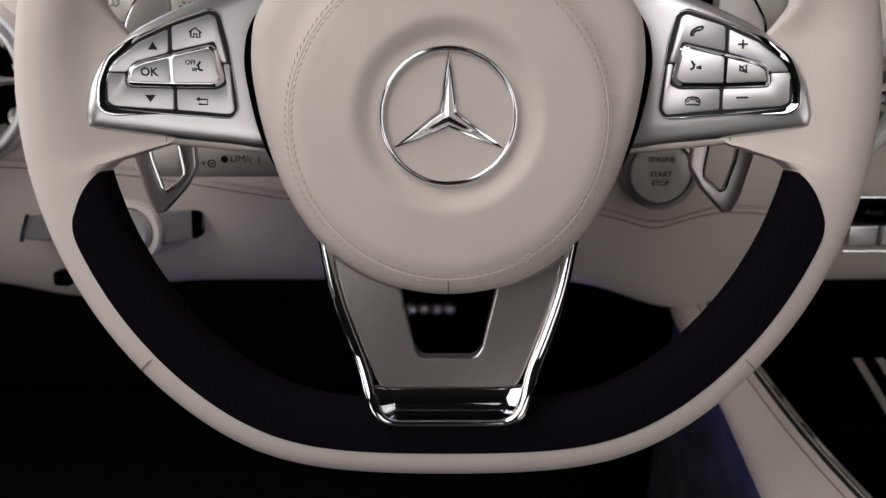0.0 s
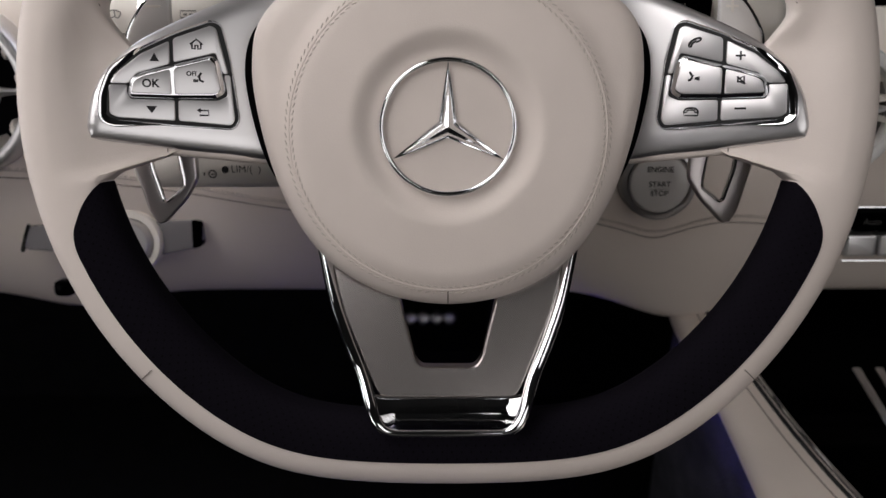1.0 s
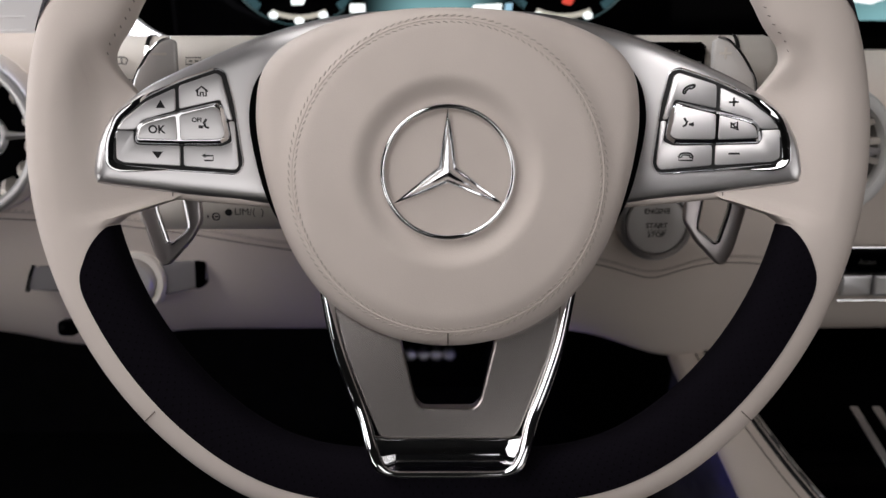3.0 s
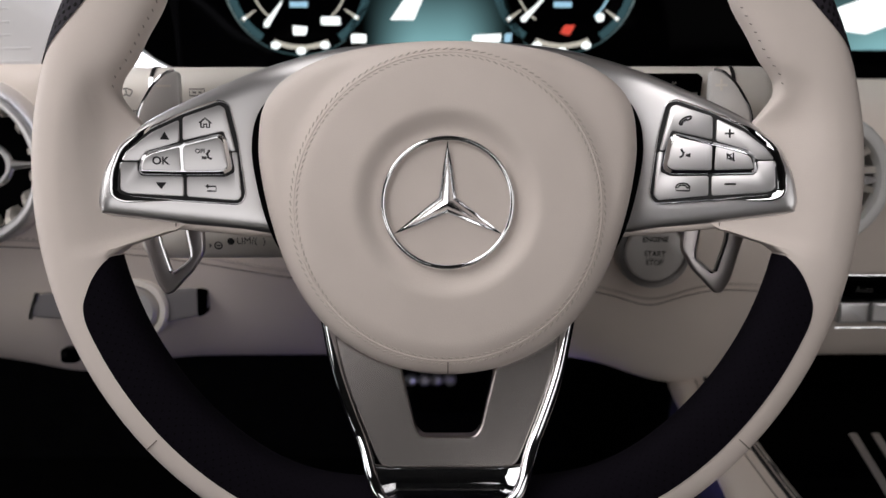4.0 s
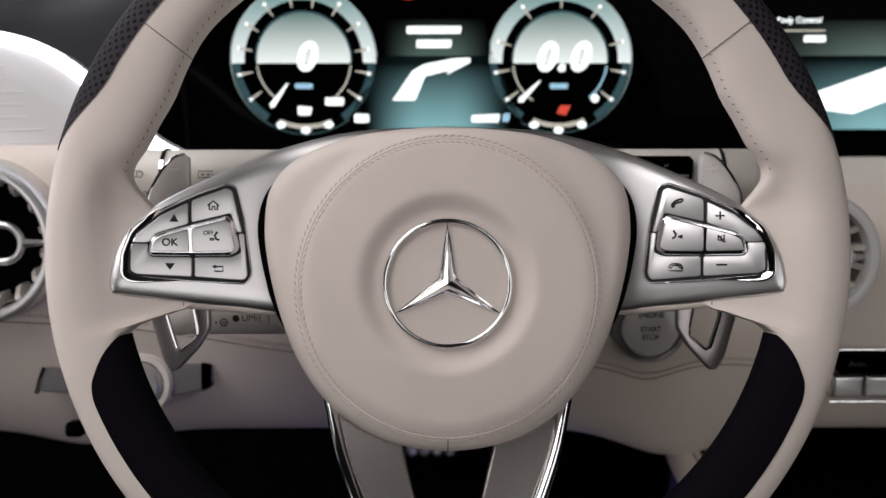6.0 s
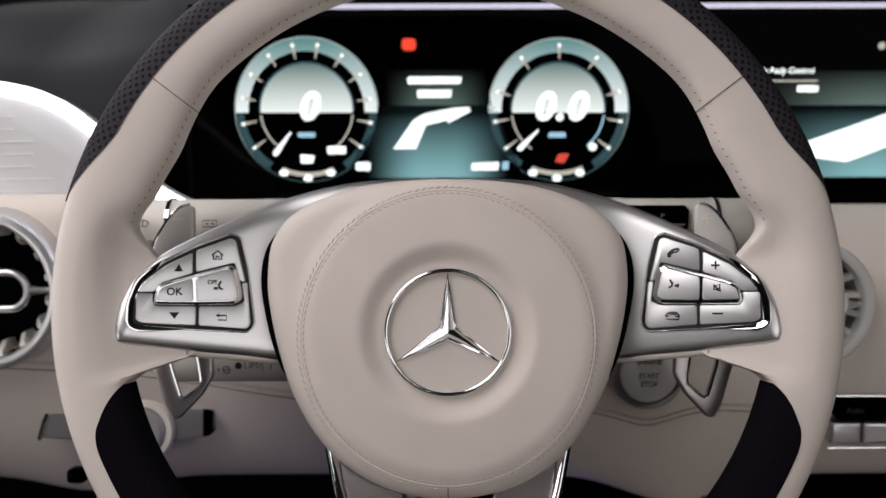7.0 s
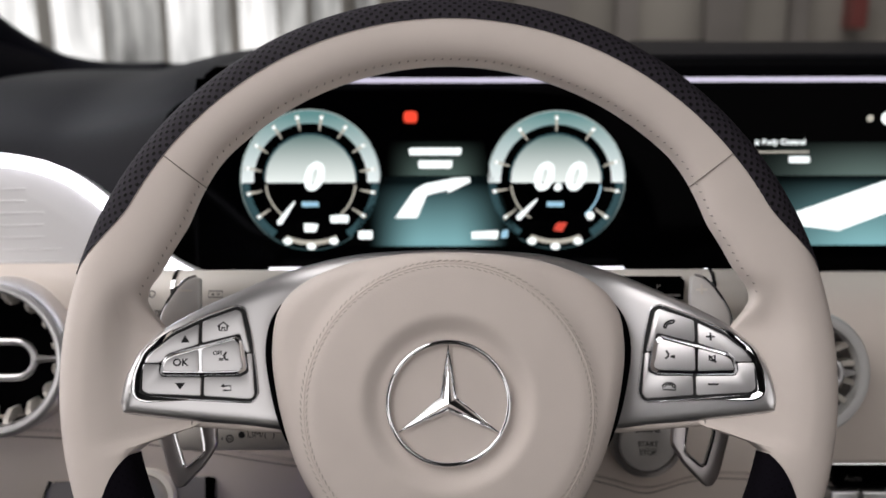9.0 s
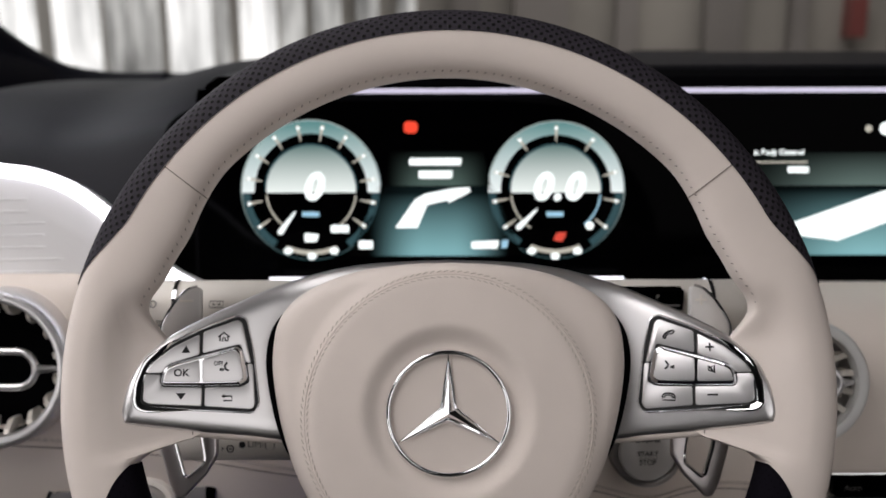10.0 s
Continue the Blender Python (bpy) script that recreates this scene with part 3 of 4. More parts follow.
# ---- dashboard ----
def sheet(profile, xs, warp=None):
    """A surface swept along x from a (y, z) profile in metres."""
    bm = bmesh.new()
    rows = []
    for x in xs:
        rows.append([bm.verts.new((x, *(warp(x, y, z) if warp else (y, z)))) for y, z in profile])
    for a, b in zip(rows, rows[1:]):
        for i in range(len(a) - 1):
            bm.faces.new((a[i], a[i + 1], b[i + 1], b[i]))
    return bm


def span(a, b, n):
    return [a + (b - a) * i / n for i in range(n + 1)]


dash = thing("dashboard", pose(0, 0, 0), "cream leather dashboard with stitched seams", "dashboard", kind="structure")
FACE = spline([(0.72, 0.92), (0.66, 0.950), (0.62, 0.957), (0.575, 0.956), (0.545, 0.944), (0.529, 0.922), (0.521, 0.895), (0.520, 0.865), (0.530, 0.825), (0.548, 0.79), (0.566, 0.776), (0.60, 0.772), (0.70, 0.775)], False, 6)


def dash_y(z):
    for a, b in zip(FACE[18:], FACE[19:]):
        if b[1] <= z <= a[1]:
            return a[0] + (b[0] - a[0]) * (a[1] - z) / max(a[1] - b[1], 1e-6)
    return 0.55


def droop(x, y, z):
    k = min(max((0.84 - z) / 0.065, 0), 1)
    crest = 0.034 * step(-0.185, -0.245, x) * step(0.915, 0.948, z)
    swell = 0.012 * math.exp(-((x - 0.128) / 0.05) ** 2 - ((z - 0.875) / 0.03) ** 2)
    return y - swell, z + crest - k * (0.024 * math.exp(-((x - 0.165) / 0.05) ** 2) + 0.014 * math.exp(-((x + 0.25) / 0.045) ** 2))


FINE = [p for a, b in zip(FACE, FACE[1:]) for p in (a, ((a[0] + b[0]) / 2, (a[1] + b[1]) / 2))] + [FACE[-1]]
bm = sheet(FINE, span(-0.75, 0.95, 340), droop)
cutout = [f for f in bm.faces if f.calc_center_median().y < 0.575 and any(math.hypot(f.calc_center_median().x - x, f.calc_center_median().z - z) < r for x, z, r in ((-0.284, 0.936, 0.0415), (0.227, 0.925, 0.033)))]
bmesh.ops.delete(bm, geom=cutout, context="FACES")
part("dash_panel", bm, cream_dash, dash, "cream leather dash face")


def on_dash(x, z, lift=0.0):
    y, zz = droop(x, dash_y(z), z)
    return Vector((x, y - lift, zz)) * 1000


for pts in ([(-0.42, 0.888), (-0.30, 0.886), (-0.19, 0.879), (-0.105, 0.864), (-0.05, 0.855), (0.0, 0.85)],
            [(0.06, 0.862), (0.104, 0.851), (0.133, 0.842), (0.160, 0.851), (0.185, 0.853), (0.26, 0.845), (0.36, 0.842)]):
    line = spline(pts, False, 14)
    for off in (0.0, 0.0045):
        part("seam", tube([on_dash(x, z - off, 0.0002) for x, z in line], 0.45, sides=6), shaded_thread if off else thread, dash)
    bm = bmesh.new()
    for (x, z), (x2, z2) in zip(line, line[1:]):
        for f in (0.0, 0.5):
            a, b = x + (x2 - x) * f, z + (z2 - z) * f
            tube([on_dash(a, b + 0.0014, 0.0), on_dash(a + (x2 - x) * 0.15, b + 0.0014, 0.0007), on_dash(a + (x2 - x) * 0.3, b + 0.0014, 0.0)], 0.4, sides=5, into=bm)
    tagged(part("stitching", bm, thread, dash), kind="stuff")

floor = mesh_object("floor", box(bmesh.new(), (-0.75, -0.8, 0.36), (0.95, 1.1, 0.40)), carpet, False)
tagged(floor, "black carpet in the footwell", "floor", kind="structure")
bulk = mesh_object("wall_bulkhead", box(bmesh.new(), (-0.75, 0.95, 0.40), (0.95, 1.0, 1.06)), carpet, False)
tagged(bulk, "black carpeted bulkhead behind the pedals", "wall", kind="structure")
side = mesh_object("wall_side", box(bmesh.new(), (-0.80, -0.8, 0.36), (-0.75, 1.0, 0.85)), carpet, False)
tagged(side, "dark door lining in the footwell", "wall", kind="structure")
side = mesh_object("wall_side_far", box(bmesh.new(), (0.95, -0.8, 0.36), (1.0, 1.0, 0.85)), carpet, False)
tagged(side, "dark door lining on the far side", "wall", kind="structure")


# black dash top with its raised cowl, and the lobe round the vent
def cowl_fall(x, y, z):
    k = step(-0.240, -0.176, x)
    z = max(z, 0.94 + 0.166 * k)
    y = max(y, 0.64 + 0.056 * k)
    return y, z - (0.024 * step(-0.19, -0.33, x) + 0.05 * step(-0.42, -0.62, x)) * step(0.95, 1.06, z)


dash_top = thing("dash_top", pose(0, 0, 0), "black leather dash top reaching to the windscreen", "dash top", kind="structure")
part("top_cover", sheet(spline([(0.714, 1.106), (0.718, 1.1110), (0.73, 1.1135), (0.85, 1.1160), (0.98, 1.115), (1.10, 1.107), (1.26, 1.085)], False, 6), span(-0.12, 0.95, 60)), black_top, dash_top, "black leather cover with a soft sheen")
part("cowl", sheet(spline([(0.655, 0.95), (0.664, 0.99), (0.685, 1.03), (0.725, 1.07), (0.80, 1.095), (0.90, 1.108), (1.02, 1.108), (1.15, 1.10), (1.26, 1.08)], False, 6), span(-0.85, -0.10, 90), cowl_fall), black_hide, dash_top, "black leather cowl beside the display")
part("hood_lip", sheet(spline([(0.70, 1.06), (0.688, 1.101), (0.694, 1.1065), (0.717, 1.1100)], False, 5), span(-0.12, 0.95, 20)), deep_black, dash_top, "black lip over the display")
led = glow("white_ambient_light", (0.86, 0.80, 1.0), 0.8)
part("light_strip", tube([(x * 1000, 676, 1096.0) for x in span(-0.112, 0.94, 40)], 2.0, sides=10), led, dash_top, "thin lilac-white light strip")

lobe = thing("trim_lobe", pose(0, 0.550, 0.95, 90 - 14), "white ribbed dash lobe with a glowing edge", "dash trim")
LOBE = [(-610, 962), (-610, 1015), (-480, 1042), (-360, 1051), (-300, 1051), (-258, 1040), (-222, 1014), (-194, 986), (-166, 970), (-172, 958), (-300, 962)]
LOBE = [(u * 0.964, (1146 - (1146 - v) * 0.964 - 950) * 1.03) for u, v in LOBE]
outline = spline(LOBE, True, 8)
lobe_white = grain(material("white_lacquer", (0.78, 0.77, 0.78), 0.28, 0, 0.5, 0.3), 60, 0.02, 0.0005, 0.97, 1.02)
part("lobe_panel", slab(outline, lambda u, v: 0.0, 25, 7), lobe_white, lobe, "white lacquered panel")
arc = spline(LOBE[1:9], False, 10)
part("edge_light", tube([(u, v - 3, -1.0) for u, v in arc], 4.6, sides=10), glow("white_edge_light", (0.92, 0.91, 1.0), 4.5), lobe, "glowing white edge")
for k in range(9):
    v0 = 84 - 8 * k
    part("rib", tube([(u, v0 + 0.015 * (u + 400) , 0.0) for u in range(-600, -272 + 5 * k, 12)], 0.55, sides=6), lobe_white, lobe)

part("under_light", tube([(x * 1000, 634, 959.5) for x in span(-0.130, 0.134, 30)], 2.2, sides=10), glow("white_shelf_light", (0.93, 0.92, 1.0), 2.0), dash_top, "white light strip under the display")

# ---- twin display: local x right, z up along the glass, mm ----
screen = thing("instrument_display", pose(0, 0.652, 0.955, -8), "wide black glass display with two lit round dials", "display")


def pane(name, pts, layer, mat, parent, label=""):
    """A flat lit field of the display picture."""
    bm = bmesh.new()
    bm.faces.new([bm.verts.new((x * MM, -(0.4 + 0.25 * layer) * MM, z * MM)) for x, z in ccw(pts)])
    return part(name, bm, mat, parent, label, False)


def arc_band(cx, cz, r0, r1, a0, a1, n=48):
    ang = [radians(a0 + (a1 - a0) * i / n) for i in range(n + 1)]
    return [(cx + r1 * math.cos(a), cz + r1 * math.sin(a)) for a in ang] + [(cx + r0 * math.cos(a), cz + r0 * math.sin(a)) for a in ang[::-1]]


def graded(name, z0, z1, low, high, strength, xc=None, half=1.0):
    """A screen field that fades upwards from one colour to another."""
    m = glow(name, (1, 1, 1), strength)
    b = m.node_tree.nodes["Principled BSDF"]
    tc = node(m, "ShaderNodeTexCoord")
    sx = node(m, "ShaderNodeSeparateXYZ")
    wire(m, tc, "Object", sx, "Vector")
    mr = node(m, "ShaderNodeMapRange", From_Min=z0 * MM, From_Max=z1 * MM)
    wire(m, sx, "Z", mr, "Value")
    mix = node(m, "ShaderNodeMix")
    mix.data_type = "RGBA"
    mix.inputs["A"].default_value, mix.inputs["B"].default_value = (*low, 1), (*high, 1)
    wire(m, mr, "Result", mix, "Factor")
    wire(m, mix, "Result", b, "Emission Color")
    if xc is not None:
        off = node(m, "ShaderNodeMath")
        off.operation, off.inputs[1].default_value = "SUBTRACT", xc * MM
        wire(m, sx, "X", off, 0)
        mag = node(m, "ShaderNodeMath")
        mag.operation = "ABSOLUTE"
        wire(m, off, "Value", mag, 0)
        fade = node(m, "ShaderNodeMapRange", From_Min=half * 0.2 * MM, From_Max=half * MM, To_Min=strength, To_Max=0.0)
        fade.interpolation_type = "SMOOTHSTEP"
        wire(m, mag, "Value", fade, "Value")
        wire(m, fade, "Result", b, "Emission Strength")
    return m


lit = glow("screen_white", (0.95, 1.0, 1.0), 1.3)
lit_warm = glow("screen_warm_white", (0.75, 0.70, 0.60), 0.7)
lit_blue = glow("screen_pale_blue", (0.45, 0.75, 0.95), 0.8)
lit_red = glow("screen_red", (1.0, 0.08, 0.04), 1.0)
lit_red_dim = glow("screen_red_symbol", (0.8, 0.09, 0.06), 0.9)
lit_dim = glow("screen_teal_dim", (0.06, 0.13, 0.15), 0.6)
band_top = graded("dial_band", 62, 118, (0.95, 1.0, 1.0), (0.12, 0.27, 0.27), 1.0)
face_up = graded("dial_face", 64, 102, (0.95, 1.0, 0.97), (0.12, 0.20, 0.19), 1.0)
road_up = graded("map_field", 22, 66, (0.22, 0.44, 0.47), (0.004, 0.009, 0.010), 1.0, -4, 54)
sky_up = graded("map_sky", 71, 98, (0.085, 0.13, 0.115), (0.0, 0.0, 0.0), 1.0, -4, 40)
road_far = graded("menu_field", 22, 68, (0.24, 0.48, 0.51), (0.004, 0.009, 0.010), 1.0, 350, 130)
sky_far = graded("menu_sky", 71, 98, (0.12, 0.17, 0.155), (0.0, 0.0, 0.0), 1.0, 350, 130)


bm = slab(rounded([(-187, -30), (-187, 128), (-172, 136), (640, 137), (640, -30)], 14), lambda u, v: 0.0, 12, 1.0)
bmesh.ops.rotate(bm, verts=bm.verts, matrix=Matrix.Rotation(radians(90), 3, "X"))
part("glass", bm, gloss_black, screen, "black glass panel")
# the bulge at upper left stands for shade in the hood's recess
bm = slab(spline([(-192, -34), (-192, -34), (-193, 40), (-202, 82), (-214, 106), (-200, 127), (-160, 138), (-120, 140), (646, 140), (646, 140), (646, -34), (646, -34)], True, 6), lambda u, v: -3.0, 22, 5.0)
bmesh.ops.rotate(bm, verts=bm.verts, matrix=Matrix.Rotation(radians(90), 3, "X"))
part("housing", bm, deep_black, screen, "black surround of the display, drawn out as shade under the hood")


def upright(x, z, layer=3):
    return pose(x * MM, -(0.4 + 0.25 * layer) * MM, z * MM, 90)


def dial(cx, cz, R, ticks, digits, size, needle):
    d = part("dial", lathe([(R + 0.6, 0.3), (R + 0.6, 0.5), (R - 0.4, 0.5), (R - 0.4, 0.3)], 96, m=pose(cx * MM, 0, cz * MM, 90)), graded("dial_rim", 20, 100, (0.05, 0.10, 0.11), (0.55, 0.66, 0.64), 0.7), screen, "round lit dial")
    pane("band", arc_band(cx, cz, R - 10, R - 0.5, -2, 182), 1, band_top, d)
    pane("band", arc_band(cx, cz, R - 6.5, R - 1, 182, 236, 16), 1, lit_dim, d)
    pane("band", arc_band(cx, cz, R - 6.5, R - 1, -56, -2, 16), 1, lit_dim, d)
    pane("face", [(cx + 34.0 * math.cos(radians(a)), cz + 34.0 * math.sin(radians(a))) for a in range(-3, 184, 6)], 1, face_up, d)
    pane("face_ring", arc_band(cx, cz, 34.0, 35.4, 0, 180), 2, lit_dim, d)
    pane("face_ring", arc_band(cx, cz, 33.4, 34.8, 186, 236, 20), 2, lit_warm, d)
    pane("face_ring", arc_band(cx, cz, 33.4, 34.8, -50, -6, 20), 2, lit_warm if digits == "0" else lit_blue, d)
    for a in ticks:
        t = radians(a)
        c, s2 = math.cos(t), math.sin(t)
        q = [(cx + r * c - w * s2, cz + r * s2 + w * c) for r, w in ((R - 15, -0.5), (R - 5, -1.2), (R - 3, -1.5), (R - 3, 1.5), (R - 5, 1.2), (R - 15, 0.5))]
        pane("tick", q, 3, lit_warm, d)
        pane("tick_head", [(cx + (R - 5) * c + 1.4 * math.cos(b), cz + (R - 5) * s2 + 1.4 * math.sin(b)) for b in (i * math.pi / 5 for i in range(10))], 4, lit, d)
    a = radians(needle)
    c, s2 = math.cos(a), math.sin(a)
    pane("needle", [(cx + r * c - w * s2, cz + r * s2 + w * c) for r, w in ((20, -0.7), (40, -2.2), (42, 0), (40, 2.2), (20, 0.7))], 5, lit, d)
    for text, dx in (((digits, 1.0),) if len(digits) == 1 else zip(digits, (-11.0, 1.0, 13.0))):
        writing("digit", text, size, upright(cx + dx, cz + 2, 6), lit, d, 0.22, 0.05, 1.2)
    pane("unit", rounded([(cx - 7, cz - 20), (cx + 6, cz - 20), (cx + 6, cz - 16), (cx - 7, cz - 16)], 1), 4, lit_blue, d)
    pane("scale_foot", arc_band(cx, cz, R - 7, R - 3.6, 246, 294, 16), 2, lit_warm, d)
    for dx, dz in ((-18, -46), (0, -50), (17, -46)):
        pane("mark", [(cx + dx + 3.6 * math.cos(b), cz + dz + 2.8 * math.sin(b)) for b in (i * math.pi / 6 for i in range(12))], 5, lit, d)
    return d


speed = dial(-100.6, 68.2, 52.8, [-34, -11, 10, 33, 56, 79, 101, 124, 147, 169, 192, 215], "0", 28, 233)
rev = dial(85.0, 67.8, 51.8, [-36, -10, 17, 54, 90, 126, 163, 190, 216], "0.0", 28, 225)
pane("reading", rounded([(-86, 36), (-72, 36), (-72, 42), (-86, 42)], 1.5), 5, lit, speed)
pane("reading", rounded([(-106, 29), (-97, 29), (-95, 35), (-106, 36)], 1.5), 5, lit, speed)
pane("symbol", rounded([(83, 30), (90, 28.5), (94, 36), (86, 36)], 1.5), 5, lit_red_dim, rev)
pane("symbol", [(111 + 3.2 * math.cos(b), 41 + 3.2 * math.sin(b)) for b in (i * math.pi / 6 for i in range(12))], 5, lit, rev)

nav = part("map_view", bmesh.new(), lit, screen, "lit navigation arrow over a teal field")
pane("field", [(-72, 18), (-50, 71), (38, 71), (60, 18)], 1, road_up, nav)
pane("field", [(-46, 71.5), (-40, 98), (30, 98), (36, 71.5)], 1, sky_up, nav)
pane("route_arrow", [(-37, 39.5), (-20, 39.5), (-12.5, 57), (4, 60.8), (3, 58), (20.5, 67), (19.5, 70.3), (8, 69.8), (-14, 65.5), (-22, 61)], 3, lit, nav)
pane("text_bar", rounded([(-26, 87), (13, 87), (14, 92.5), (-26, 92.5)], 1.5), 3, lit, nav)
pane("text_bar", rounded([(-19, 77), (6, 77), (7, 83), (-19, 83)], 1.5), 3, lit, nav)
pane("warning_lamp", rounded([(-30, 111), (-19.5, 111), (-19.5, 120), (-30, 120)], 3.5), 3, lit_red, nav)
pane("text_bar", rounded([(-65, 23.5), (-54, 23.5), (-54, 30), (-65, 30)], 1.5), 3, lit, nav)
pane("text_bar", rounded([(21, 23.5), (41, 23.5), (42, 30), (21, 29)], 1.5), 3, lit, nav)
pane("text_bar", rounded([(43.5, 24), (48.5, 24), (49.5, 30.5), (44, 30)], 1.5), 3, lit_blue, nav)

menu = part("menu_view", bmesh.new(), lit, screen, "lit menu and map on the middle screen")
writing("menu_text", "ic Body Control", 5.8, upright(253, 96.0, 3), lit, menu, 0.1, 0.05, 0.18)
pane("underline", [(205, 88.0), (275, 88.0), (275, 89.4), (205, 89.4)], 3, lit_warm, menu)
pane("text_bar", rounded([(260, 80.5), (276, 80.5), (276, 85.5), (260, 85.5)], 1.5), 3, lit, menu)
for x, k in ((320, 2.8), (333, 5), (350, 2.8)):
    pane("menu_dot", [(x + k * math.cos(b), 113.7 + k * math.sin(b)) for b in (i * math.pi / 6 for i in range(12))], 3, lit if k > 3 else lit_warm, menu)
pane("field", [(226, 18), (226, 70), (420, 70), (420, 18)], 1, road_far, menu)
pane("field", [(226, 71), (226, 96), (420, 96), (420, 71)], 1, sky_far, menu)
pane("route_arrow", [(232, 38), (300, 29), (345, 46), (345, 70), (330, 66), (268, 44)], 3, lit, menu)

# ---- stalks on the steering column ----
column = thing("steering_column", pose(*HUB, 90 - TILT_BACK), "cream steering column shroud behind the wheel", "steering column")
part("shroud", lathe([(40, -26), (46, -40), (52, -60), (56, -110), (56, -190)], 48), cream_plastic, column, "cream plastic shroud")
part("shaft", lathe([(24, -10), (24, -40)], 32), black_rubber, column, "dark shaft")


def rod(x0, x1, y, z, r, tip):
    """A lying round stalk from x0 to its rounded tip at x1, in metres."""
    s = 1 if x1 > x0 else -1
    ln = abs(x1 - x0) * 1000
    prof = [(r * 0.8, 0), (r, ln * 0.4), (r, ln - tip)] + [(r * math.cos(a), ln - tip + tip * math.sin(a)) for a in (radians(q) for q in (20, 40, 60, 75, 90))]
    m = Matrix.Translation((x0, y, z)) @ Matrix.Rotation(s * math.pi / 2, 4, "Y")
    bm = lathe(prof, 36, m=m)
    bmesh.ops.recalc_face_normals(bm, faces=bm.faces)
    return bm


for s, label in ((-1, "cream indicator stalk with wiper symbols"), (1, "cream gear selector stalk with a small window")):
    st = thing("column_stalk", pose(0, 0, 0), label, "stalk", "stalks on the steering column")
    part("arm", rod(s * 0.04, s * (0.180 if s < 0 else 0.184), 0.500, 0.981, 15.5, 9), cream_plastic, st)
    part("collar", lathe([(15.7, -1.1), (16.3, -1.1), (16.3, 1.1), (15.7, 1.1)], 40, m=Matrix.Translation((s * 0.158, 0.5, 0.981)) @ Matrix.Rotation(math.pi / 2, 4, "Y")), chrome, st, "chrome collar")
    if s < 0:
        bm = bmesh.new()
        stroke(bm, spline([(-3.4, 1.0), (0, 2.2), (3.4, 1.0), (2.2, -1.8), (0, -1.2), (-2.2, -1.8)], True, 4), 0.25, True)
        stroke(bm, [(0, 1.9), (0.6, -1.2)], 0.25)
        fill(bm, [(-7.4, 0.8), (-6.0, 0.1), (-7.4, -0.6)])
        part("symbol", bm, grey_ink, st).matrix_local = pose(-0.1710, 0.4838, 0.9870, 66)
        bm = bmesh.new()
        stroke(bm, [(-2.4, -1.6), (2.4, -1.6), (2.4, 1.2), (-2.4, 1.6)], 0.25, True)
        stroke(bm, [(-0.6, 1.2), (-0.2, -1.4)], 0.25)
        part("symbol", bm, grey_ink, st).matrix_local = pose(-0.1660, 0.4846, 0.9752, 100)
        bm = bmesh.new()
        stroke(bm, [(-4, -1.8), (4, -1.8), (4, 1.8), (-4, 1.8)], 0.25, True)
        stroke(bm, [(-2.4, 0), (-0.6, 0)], 0.35)
        stroke(bm, [(0.8, 0), (2.6, 0)], 0.35)
        part("symbol", bm, grey_ink, st).matrix_local = pose(-0.1325, 0.4838, 0.9870, 66)
    else:
        bm = bmesh.new()
        box(bm, (0.100, 0.4820, 0.9835), (0.139, 0.4920, 0.9950))
        part("window", bm, gloss_black, st, "small black window", False)
        writing("letter", "P", 5.0, pose(0.124, 0.4818, 0.9915, 80), grey_ink, st)
        part("bar", box(bmesh.new(), (0.104, 0.4812, 0.9858), (0.137, 0.4822, 0.9870)), satin, st, smooth=False)

cruise = thing("cruise_stalk", pose(0, 0, 0), "short cream cruise control stalk with printed symbols", "stalk", "stalks on the steering column")
part("arm", rod(-0.04, -0.168, 0.472, 0.909, 13.5, 6), cream_plastic, cruise)
writing("print", "LIM/(  )", 5.4, pose(-0.1050, 0.4583, 0.9105, 80, 0, 0), dim_ink, cruise)
bm = bmesh.new()
fill(bm, [(2.0 * math.cos(b), 2.0 * math.sin(b)) for b in (i * math.pi / 6 for i in range(12))])
stroke(bm, [(1.9 * math.cos(b) - 7, -2.4 + 1.9 * math.sin(b)) for b in (i * math.pi / 8 for i in range(16))], 0.22, True)
stroke(bm, [(-8.0, -2.4), (-6, -2.4)], 0.22)
fill(bm, [(-11.8, -1.2), (-10.6, -2.0), (-11.6, -3.6)])
part("symbol", bm, ink, cruise).matrix_local = pose(-0.1160, 0.4581, 0.9105, 80)

# ---- start button ----
start = thing("start_button", look((0.1275, 0.502, 0.8838), (0.1275, 0.902, 0.797)), "round silver engine start button in the dash", "button")
part("ring", lathe([(23, -8), (22.6, -1), (21.5, 1.2), (19.5, 1.6), (18.4, 0.5), (18.2, -2)], 56), satin_dark, start, "satin metal ring")
part("cap", lathe([(18.0, -3), (18.0, 0.2), (17.4, 1.2), (16.4, 1.6), (8, 1.7), (0, 1.7)], 56), pearl_satin, start, "pale round cap")
for text, v in (("ENGINE", 8.0), ("START", -0.8), ("STOP", -6.2)):
    writing("print", text, 4.4, pose(0, v * MM, 1.75 * MM), dim_ink, start, bold=0.12)
part("rule", box(bmesh.new(), (-0.006, -0.0038, 0.00168), (0.006, -0.0034, 0.0018)), grey_ink, start, smooth=False)

# ---- light switch ----
knob = thing("light_switch", look((-0.204, 0.5195, 0.8385), (-0.204, 0.9195, 0.715)), "round silver light switch on a grey plate", "switch")
grey_plate = material("grey_plastic", (0.15, 0.142, 0.148), 0.4)
part("plate", slab(rounded([(-60, -7), (-55, 8), (51, 12), (54, 9), (53, -5), (20, -12)], 4), lambda u, v: 1.0, 9, 1.2), grey_plate, knob, "grey plate")
